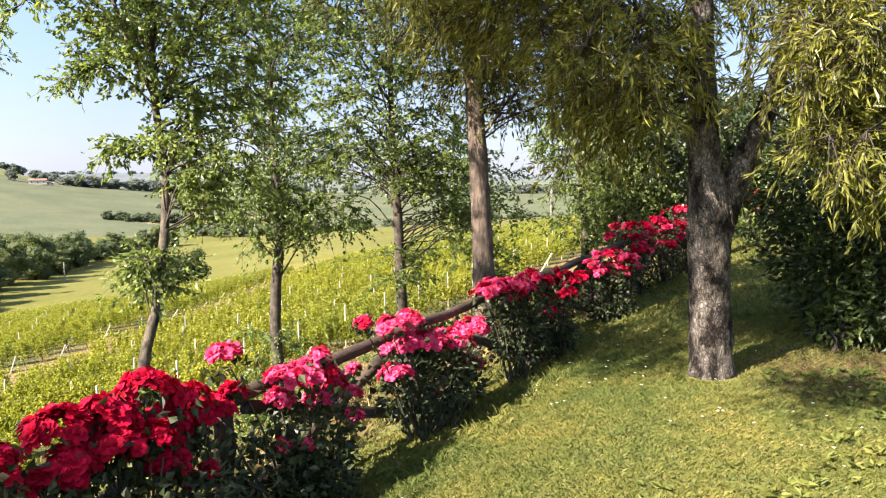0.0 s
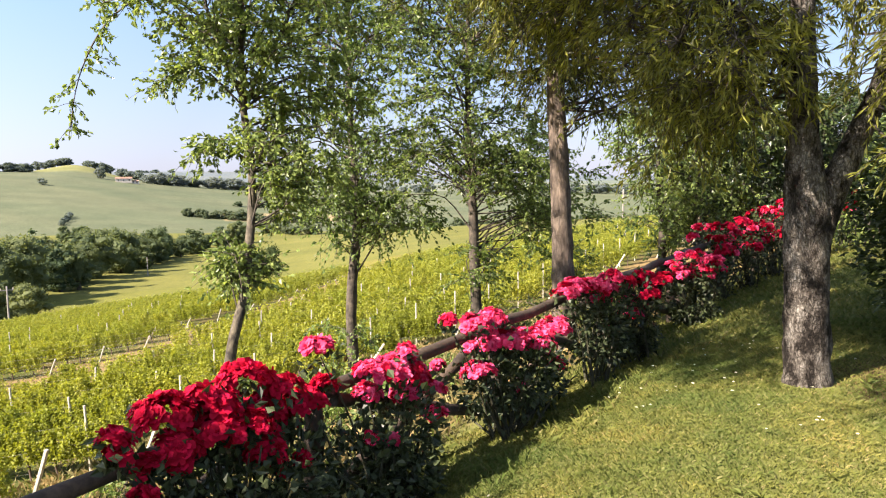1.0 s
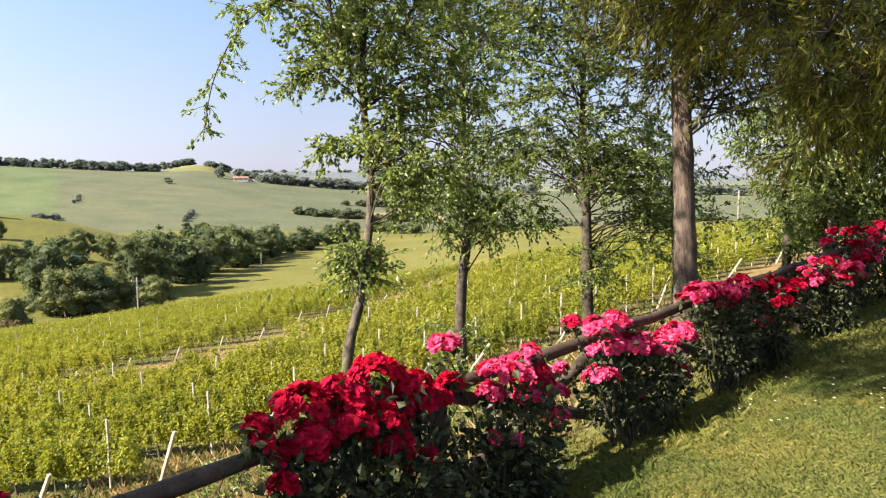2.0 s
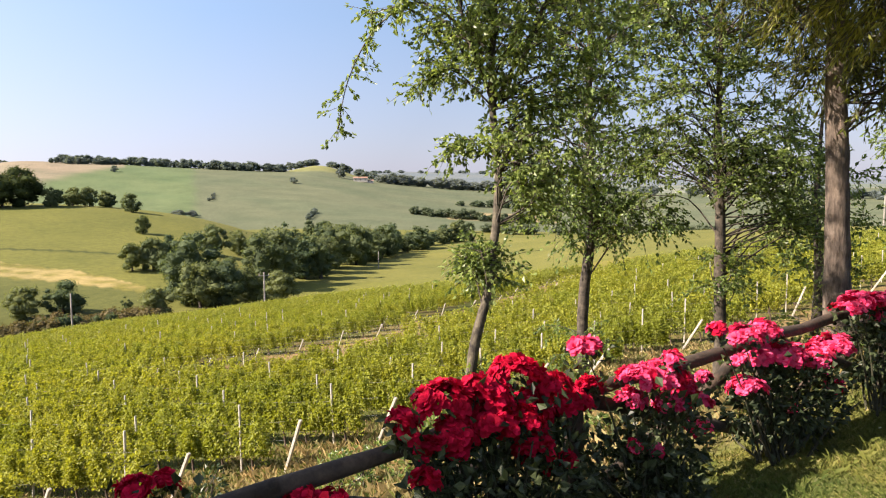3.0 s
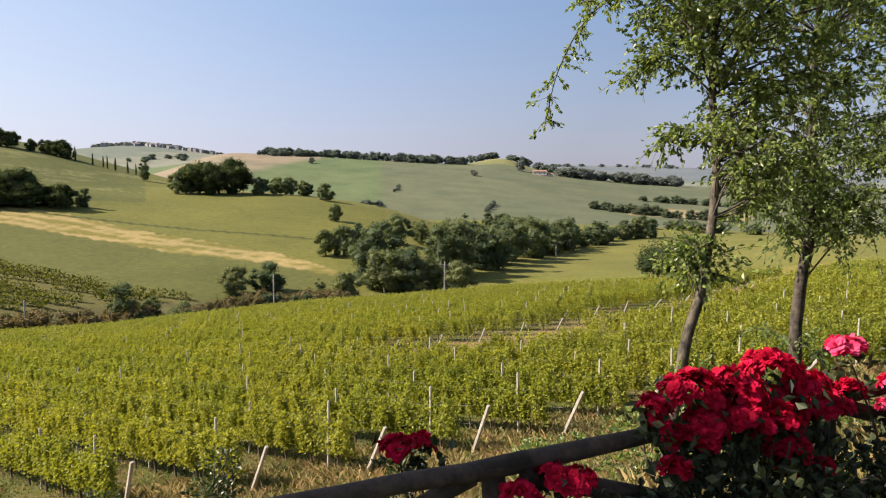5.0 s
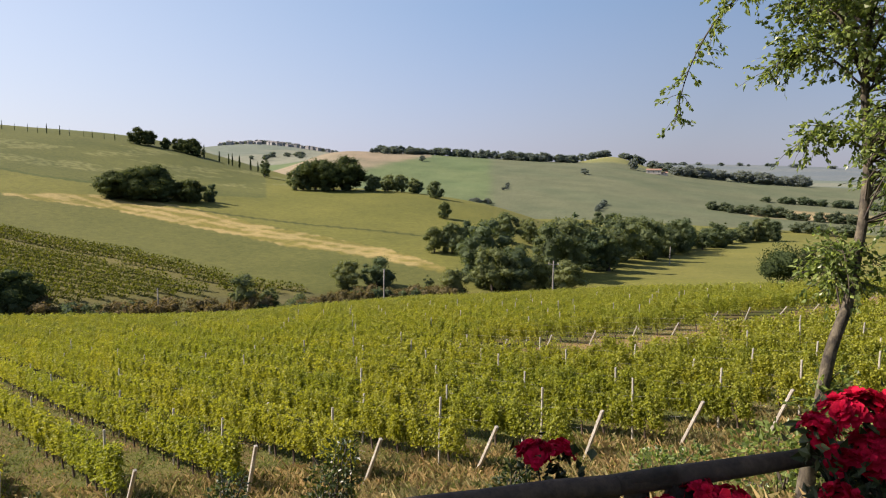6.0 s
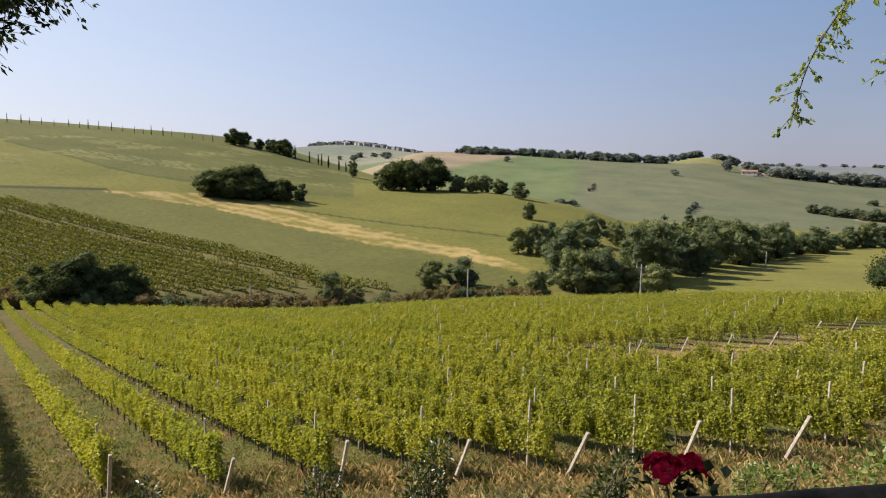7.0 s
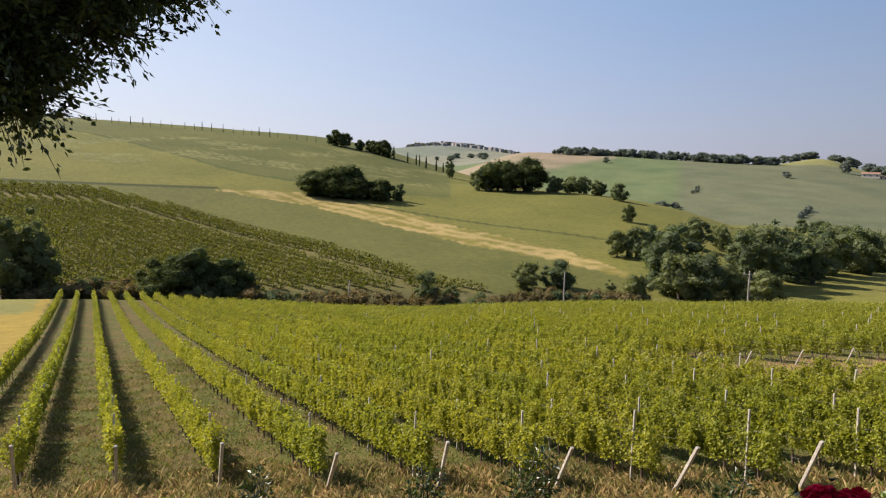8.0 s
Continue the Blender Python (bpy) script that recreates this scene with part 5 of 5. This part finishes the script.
def rose_bush(x, y, lobes, heads, seed, share_pink, label, dense=7500):
    """lobes: leafy masses from the foot; heads: (dx, dy, z, radius, count) clusters of blooms."""
    rng = np.random.default_rng(seed)
    g = ground_z(x, y)
    root = empty("rose_bush", x, y, g, label, "rose bush", "roses along the fence")
    pts, out, bars = [], [], []
    for cx, cy, cz, rx, ry, rz in lobes:
        n = int(dense * rx * rz)
        cz -= 0.10
        q = rng.standard_normal((n, 3))
        q /= np.linalg.norm(q, axis=1)[:, None]
        lump = 1 + 0.18 * np.sin(q[:, 0] * 6 + seed) * np.sin(q[:, 1] * 5) + 0.15 * np.sin(q[:, 2] * 8 + q[:, 0] * 5)
        p = np.array([cx, cy, cz - g]) + q * ((0.35 + 0.65 * rng.random(n) ** 0.5) * lump)[:, None] * (rx, ry, rz)
        keep = p[:, 2] > 0.02
        pts.append(p[keep]), out.append(q[keep])
        for _ in range(7):
            t = np.array([cx, cy, cz - g]) + rng.normal(0, 0.5, 3) * (rx, ry, rz)
            b = np.array([rng.normal(0, 0.07), rng.normal(0, 0.07), -0.08])
            bars.append((curve([b, b * 0.4 + t * 0.6 + rng.normal(0, 0.05, 3), t], 7), np.linspace(0.013, 0.004, 7)))
    spots = []
    for hx, hy, hz, r, count in heads:
        c = np.array([hx, hy, hz - g])
        bars.append((curve([np.array([hx * 0.3, hy * 0.3, 0.05]), c * (0.6, 0.6, 0.55), c - (0, 0, r * 0.7)], 8), np.linspace(0.009, 0.004, 8)))
        lp = c + rng.normal(0, 1, (26, 3)) * (r * 1.0, r * 1.0, r * 0.7) - (0, 0, r * 0.9)
        pts.append(lp), out.append(rng.standard_normal((26, 3)))
        for _ in range(int(count * 1.3)):
            q = rng.standard_normal(3)
            q /= np.linalg.norm(q)
            q[2] = abs(q[2]) * 0.8 - 0.15
            spots.append((c + q * r * rng.uniform(0.55, 1.3, 3) * (1.15, 1.15, 0.85), q))
    tagged(child("stem_work", tubes_mesh("stem_work", bars, ROSE_STEM, 5), root), kind="stuff")
    v, f = leaves(np.vstack(pts), rng, 0.055, 0.038, np.vstack(out), 0.15)
    child("foliage", mesh_from("foliage", v, f, ROSE_LEAF), root)
    for p, q in spots:
        d = Vector((q[0] * 0.7, q[1] * 0.7, max(0.2, q[2]) + 0.35))
        m = Matrix.Translation(Vector(p)) @ d.to_track_quat("Z", "Y").to_matrix().to_4x4() @ Matrix.Rotation(rng.uniform(0, 6.28), 4, "Z") @ Matrix.Scale(float(rng.uniform(0.68, 1.08)), 4)
        pink = rng.random() < share_pink
        child("bloom", (PINK_BLOOMS if pink else RED_BLOOMS)[int(rng.integers(5))], root, m)
    return root


def heads_along(rng, s0, s1, o0, o1, z0, z1, n, r=0.08, count=(6, 10)):
    """Bloom clusters spread along the fence (s), away from it (o) and in height above sea of lawn (z)."""
    out = []
    for _ in range(n):
        s, o = rng.uniform(s0, s1), rng.uniform(o0, o1)
        out.append((0.53 * s + 0.848 * o, 0.848 * s - 0.53 * o, rng.uniform(z0, z1), r * rng.uniform(0.7, 1.2), int(rng.integers(*count))))
    return out


def lobe(s, o, z, rs, rz):
    o -= 0.07
    return (0.53 * s + 0.848 * o, 0.848 * s - 0.53 * o, z, rs * 0.8, rs * 0.8, rz)


def build_roses():
    h = np.random.default_rng(77)
    # the nearest stretch, red in the shade of the overhanging tree
    rose_bush(-2.35, 1.95, [lobe(0, 0, -0.05, 0.3, 0.25), lobe(0.5, 0, -0.1, 0.3, 0.25)],
              [(-0.37, 0.17, 0.385, 0.06, 7), (-0.29, 0.22, 0.39, 0.055, 6), (0.28, 0.42, 0.33, 0.05, 5), (0.36, 0.5, 0.31, 0.05, 5), (0.2, 0.3, 0.28, 0.05, 4), (0.5, 0.55, 0.18, 0.05, 3)], 501, 0.0, "sprawling rose bush with a few dark red blooms", 3200)
    rose_bush(-1.42, 3.0, [lobe(0, 0, 0.28, 0.4, 0.28), lobe(-0.25, 0.0, 0.1, 0.36, 0.35), lobe(0.35, 0, 0.2, 0.36, 0.32), lobe(0.2, 0.1, 0.0, 0.36, 0.3)],
              [(-0.01, 0.25, 0.74, 0.09, 15), (-0.23, -0.08, 0.66, 0.098, 17), (-0.09, 0.09, 0.64, 0.076, 12), (0.03, 0.33, 0.56, 0.081, 13), (-0.18, -0.12, 0.53, 0.073, 12), (-0.05, 0.04, 0.54, 0.089, 15), (0.07, 0.13, 0.54, 0.062, 10), (0.11, 0.21, 0.38, 0.071, 11),
               (0.14, 0.38, 0.66, 0.06, 9), (0.19, 0.56, 0.52, 0.095, 17), (0.28, 0.65, 0.59, 0.034, 5), (-0.24, -0.25, 0.49, 0.044, 6), (-0.16, -0.11, 0.45, 0.027, 4), (-0.32, -0.35, 0.64, 0.043, 6), (-0.32, -0.36, 0.58, 0.03, 4), (0.23, 0.38, 0.27, 0.025, 3),
               (-0.23, -0.33, 0.38, 0.036, 5), (-0.17, -0.02, 0.49, 0.06, 8), (-0.09, 0.1, 0.46, 0.05, 7), (0.06, 0.34, 0.41, 0.05, 7), (0.05, 0.33, 0.3, 0.05, 6), (0.1, 0.41, 0.21, 0.035, 4), (-0.28, -0.2, 0.47, 0.04, 5),
               (-0.22, -0.1, 0.43, 0.05, 6), (0.01, 0.27, 0.5, 0.06, 8), (0.13, 0.46, 0.45, 0.05, 7), (-0.11, 0.08, 0.58, 0.06, 8), (-0.13, 0.04, 0.7, 0.05, 7), (-0.07, 0.14, 0.66, 0.05, 7)], 502, 0.0, "dense rose bush covered in deep red blooms")
    rose_bush(-0.82, 3.98, [lobe(0.1, 0.02, 0.2, 0.32, 0.32), lobe(0.05, 0.05, 0.0, 0.34, 0.28), lobe(-0.2, 0, 0.12, 0.34, 0.33)],
              [(-0.32, -0.38, 0.8, 0.075, 12), (-0.11, -0.04, 0.56, 0.11, 21), (-0.02, 0.22, 0.54, 0.111, 21), (0.06, 0.32, 0.43, 0.086, 14), (-0.14, -0.06, 0.46, 0.061, 9), (0.03, 0.2, 0.38, 0.066, 10), (0.18, 0.41, 0.34, 0.059, 9), (0.05, 0.2, 0.64, 0.04, 6),
               (0.17, 0.54, 0.14, 0.054, 8), (-0.12, -0.14, 0.23, 0.025, 3), (-0.02, 0, 0.17, 0.04, 6), (0.21, 0.52, 0.47, 0.034, 5)], 503, 0.85, "rose bush with a mass of bright pink blooms")
    rose_bush(-0.15, 5.05, [lobe(0.2, -0.03, 0.3, 0.44, 0.3), lobe(0.55, -0.06, 0.22, 0.3, 0.28), lobe(-0.12, -0.06, 0.26, 0.26, 0.25)],
              [(-0.24, -0.14, 0.66, 0.09, 15), (-0.13, -0.01, 0.68, 0.08, 13), (-0.14, 0.04, 0.5, 0.103, 19), (-0, 0.1, 0.49, 0.125, 25), (0.17, 0.39, 0.44, 0.133, 27), (0.35, 0.74, 0.45, 0.119, 23), (0.24, 0.61, 0.32, 0.094, 16), (-0.21, -0.22, 0.35, 0.078, 13),
               (0.37, 0.77, 0.15, 0.064, 10), (0.1, 0.27, 0.07, 0.025, 3), (-0.4, -0.51, 0.76, 0.033, 5), (-0.27, -0.23, 0.52, 0.037, 5)], 504, 0.92, "broad rose bush with bright pink bloom clusters")
    rose_bush(0.6, 6.2, [lobe(0.2, -0.05, 0.4, 0.42, 0.34), lobe(0.5, -0.06, 0.28, 0.3, 0.28)],
              [(-0.17, -0.02, 0.73, 0.128, 25), (0.02, 0.25, 0.68, 0.135, 27), (-0.28, -0.2, 0.71, 0.085, 14), (0.05, 0.39, 0.57, 0.085, 14), (0.43, 0.97, 0.42, 0.095, 17), (0.39, 0.81, 0.34, 0.093, 16), (0.21, 0.66, 0.72, 0.089, 15), (0.24, 0.71, 0.22, 0.035, 5)], 505, 0.75, "rose bush with pink bloom clusters on leafy stems")
    rose_bush(1.1, 6.9, [lobe(0, 0, 0.38, 0.3, 0.36), lobe(0.05, 0, 0.1, 0.26, 0.28)], heads_along(h, -0.25, 0.35, -0.15, 0.12, 0.55, 0.74, 9, 0.07, (5, 8)), 506, 0.1, "upright rose bush with red blooms")
    rose_bush(1.95, 8.3, [lobe(0, 0, 0.34, 0.38, 0.34), lobe(0.1, 0, 0.1, 0.32, 0.28)], heads_along(h, -0.35, 0.4, -0.2, 0.2, 0.48, 0.76, 17, 0.085, (6, 9)), 507, 0.75, "rose bush with pink bloom clusters on leafy stems")
    for k, (x, y) in enumerate([(2.6, 9.7), (3.2, 10.4), (3.8, 11.1), (4.5, 12.0), (5.7, 13.1)]):
        g = ground_z(x, y)
        rose_bush(x, y, [(-0.1, 0.1, g + 0.6, 0.38, 0.38, 0.42), (0.0, 0.2, g + 0.3, 0.32, 0.34, 0.3)], heads_along(h, -0.45, 0.45, -0.25, 0.15, g + 0.6, g + 1.0, 16, 0.095, (5, 8)), 510 + k, 0.35, "rose bush with crimson blooms at the end of the fence", 2600)


build_roses()
# ---- lawn, weeds and the rough grass of the bank ----
def grass_leaf(name, colours):
    m, n, k, b = material(name, 0.6)
    b.inputs["Specular IOR Level"].default_value = 0.25
    r = n.new("ShaderNodeNewGeometry").outputs["Random Per Island"]
    c = ramp(n, k, r, colours)
    co = n.new("ShaderNodeTexCoord").outputs["Object"]
    c = mixed(n, k, c, ramp(n, k, noise_node(n, k, co, 1.3, 4.0), [(0.35, (0.66, 0.80, 0.72)), (0.65, (1.30, 1.14, 1.02))]), 1.0, "MULTIPLY")
    c = mixed(n, k, c, ramp(n, k, noise_node(n, k, co, 6.0, 3.0), [(0.35, (0.78, 0.84, 0.8)), (0.65, (1.2, 1.14, 1.05))]), 1.0, "MULTIPLY")
    k.new(c, b.inputs["Base Color"])
    t = n.new("ShaderNodeBsdfTranslucent")
    k.new(c, t.inputs["Color"])
    s = n.new("ShaderNodeMixShader")
    s.inputs["Fac"].default_value = 0.35
    k.new(b.outputs[0], s.inputs[1]), k.new(t.outputs[0], s.inputs[2])
    k.new(s.outputs[0], n["Material Output"].inputs["Surface"])
    return m


TURF = grass_leaf("turf", [(0.0, (0.095, 0.118, 0.028)), (0.5, (0.145, 0.163, 0.044)), (0.88, (0.18, 0.19, 0.062)), (1.0, (0.27, 0.24, 0.12))])
DRY = grass_leaf("dry_grass", [(0.0, (0.125, 0.098, 0.048)), (0.5, (0.29, 0.225, 0.112)), (1.0, (0.44, 0.36, 0.20))])
WEED = grass_leaf("weed_leaf", [(0.0, (0.085, 0.118, 0.022)), (1.0, (0.21, 0.24, 0.055))])
PLANTAIN = grass_leaf("plantain_leaf", [(0.0, (0.13, 0.155, 0.04)), (1.0, (0.215, 0.235, 0.07))])
BROWN = grass_leaf("withered_grass", [(0.0, (0.07, 0.046, 0.024)), (0.5, (0.15, 0.105, 0.052)), (1.0, (0.25, 0.185, 0.095))])
DAISY = grass_leaf("daisy_petal", [(0.0, (0.72, 0.72, 0.68)), (1.0, (0.82, 0.82, 0.80))])


def scatter(rng, n, x0, x1, y0, y1, keep):
    p = np.stack([rng.uniform(x0, x1, n), rng.uniform(y0, y1, n)], -1)
    return p[keep(p[:, 0], p[:, 1])]


def blades(name, p, rng, length, width, mat, label, lean=0.6, sink=0.01):
    """Bent blades: two triangles each."""
    n = len(p)
    z = height(p[:, 0], p[:, 1])
    a = rng.uniform(0, 2 * np.pi, n)
    d = np.stack([np.cos(a), np.sin(a), np.zeros(n)], -1)
    s = np.stack([-np.sin(a), np.cos(a), np.zeros(n)], -1)
    L = (length * rng.uniform(0.45, 1.35, n))[:, None]
    w = (width * rng.uniform(0.7, 1.3, n))[:, None]
    k = lean * rng.uniform(0.3, 1.4, n)[:, None]
    base = np.stack([p[:, 0], p[:, 1], z - sink], -1)
    mid = base + d * L * 0.35 * k + np.array([0, 0, 1.0]) * L * 0.6
    tip = base + d * L * k + np.array([0, 0, 1.0]) * L * 0.85
    v = np.stack([base - s * w * 0.5, base + s * w * 0.5, mid + s * w * 0.35, tip], 1).reshape(-1, 3)
    b = np.arange(n)[:, None] * 4
    f = np.concatenate([b + np.array([0, 1, 2]), b + np.array([0, 2, 3])])
    ob = new(name, mesh_from(name, v, f, mat))
    return tagged(ob, label, "grass", "", "stuff")


def build_lawn():
    rng = np.random.default_rng(90)
    on_lawn = lambda x, y: (fence_side(x, y) > -0.1) & (np.hypot(x - 3.0, (y - 4.9) * 1.5) > 1.05 * rng.random(np.shape(x)) ** 0.7) & (np.hypot(x - 3.7, y - 5.6) > 0.5) & (np.hypot(x - 1.88, y - 4.98) > 0.2)
    edge = lambda x, y: np.minimum(np.minimum(x + 2.6, 5.0 - x), y - 1.0) > 1.6 * rng.random(np.shape(x))
    near = scatter(rng, 430000, -2.6, 5.0, 1.0, 6.7, lambda x, y: on_lawn(x, y) & edge(x, y))
    blades("lawn_grass", near, rng, 0.032, 0.003, TURF, "short sunlit yellow-green lawn with dry tips", 0.8)
    wide = scatter(rng, 380000, -7, 10.5, -8.5, 6.6, lambda x, y: on_lawn(x, y) & ((x > 3.4) | (y < 2.6)) & (np.hypot(x, y) < 9.5 * rng.random(len(x)) ** 0.35))
    blades("lawn_grass", wide, rng, 0.042, 0.008, TURF, "short yellow-green lawn round the viewpoint", 0.8)
    mid = scatter(rng, 130000, -1.0, 9.5, 6.6, 17.0, on_lawn)
    blades("lawn_grass", mid, rng, 0.055, 0.011, TURF, "short yellow-green lawn beyond the big tree", 0.8)
    dry = scatter(rng, 9000, 2.0, 4.2, 4.1, 5.8, lambda x, y: np.hypot(x - 3.0, (y - 4.9) * 1.5) < 1.1 * rng.random(np.shape(x)) ** 0.4)
    blades("dry_lawn_grass", dry, rng, 0.03, 0.0032, BROWN, "dry straw-brown grass on the bare patch of the lawn", 1.1)
    tuft = scatter(rng, 30000, -3.0, 6.5, 1.0, 12.0, lambda x, y: (fence_side(x, y) > -0.5) & (fence_side(x, y) < 0.9))
    blades("fence_grass", tuft, rng, 0.075, 0.0045, TURF, "longer green grass under the roses and fence", 0.7)
    rough = scatter(rng, 170000, -18, 9, -2.0, 24.0, lambda x, y: (fence_side(x, y) < -0.2) & (x > row_start(V[0] * x + V[1] * y) - 2.0))
    pick = rng.random(len(rough)) < 0.55
    blades("bank_grass", rough[pick], rng, 0.24, 0.0055, DRY, "dry straw-coloured rough grass on the bank", 0.6)
    blades("bank_grass", rough[~pick], rng, 0.18, 0.010, TURF, "green rough grass on the bank", 0.7)
    between = scatter(rng, 420000, -62, 2, -6, 40, lambda x, y: (in_vineyard(x, y) | (line_distance(x, y, TRACK) < 4)) & (fence_side(x, y) < -6) & (np.hypot(x, y) < 18 + 40 * rng.random(len(x)) ** 2))
    pick = rng.random(len(between)) < 0.17
    blades("vineyard_grass", between[pick], rng, 0.13, 0.02, DRY, "dry grass between the vine rows", 0.8)
    blades("vineyard_grass", between[~pick], rng, 0.09, 0.022, WEED, "green grass between the vine rows", 0.8)
    clumps = scatter(rng, 90000, -42, -7, -6, 12, lambda x, y: (in_vineyard(x, y) | (fence_side(x, y) < -5.5)) & (patches(x, y, 0.45, 2.0) + 0.3 * rng.random(len(x)) > 0.68))
    pick = rng.random(len(clumps)) < 0.3
    blades("vineyard_grass", clumps[pick], rng, 0.12, 0.014, BROWN, "withered brown grass between the vine rows", 0.9)
    blades("vineyard_grass", clumps[~pick], rng, 0.10, 0.016, PLANTAIN, "clumps of light green grass between the vine rows", 0.9)
    # broad-leaved weeds
    spots = scatter(rng, 1300, -0.4, 4.2, 1.9, 5.0, lambda x, y: (fence_side(x, y) > 0.6) & (0.5 * np.sin(x * 2.1 + 1) + 0.5 * np.sin(y * 2.7) + 1.6 * x - 1.0 * y > -1.6 + 1.2 * rng.random(len(x))))
    pts, way = [], []
    for x, y in spots:
        z = ground_z(x, y)
        for a in rng.uniform(0, 6.28, int(rng.integers(4, 8))):
            pts.append((x, y, z + 0.016)), way.append((math.cos(a), math.sin(a), 0.42))
    v, f = leaves(np.array(pts), np.random.default_rng(91), 0.062, 0.027, np.array(way) * 3, 0.0)
    tagged(new("lawn_weeds", mesh_from("lawn_weeds", v, f, PLANTAIN)), "broad-leaved plantain weeds in the lawn", "weeds", "", "stuff")
    # daisies
    spots = scatter(rng, 420, -1.6, 4.0, 2.0, 8.0, lambda x, y: (fence_side(x, y) > 0.1) & (np.sin(x * 1.7 + y) > -0.2))
    pts, way = [], []
    for x, y in spots:
        z = ground_z(x, y) + rng.uniform(0.04, 0.06)
        for a in np.arange(0, 6.28, 0.785):
            pts.append((x, y, z)), way.append((math.cos(a), math.sin(a), 0.12))
    v, f = leaves(np.array(pts), np.random.default_rng(92), 0.010, 0.006, np.array(way) * 30, 0.0)
    tagged(new("lawn_daisies", mesh_from("lawn_daisies", v, f, DAISY)), "tiny white daisies dotted over the lawn", "daisies", "", "stuff")


build_lawn()
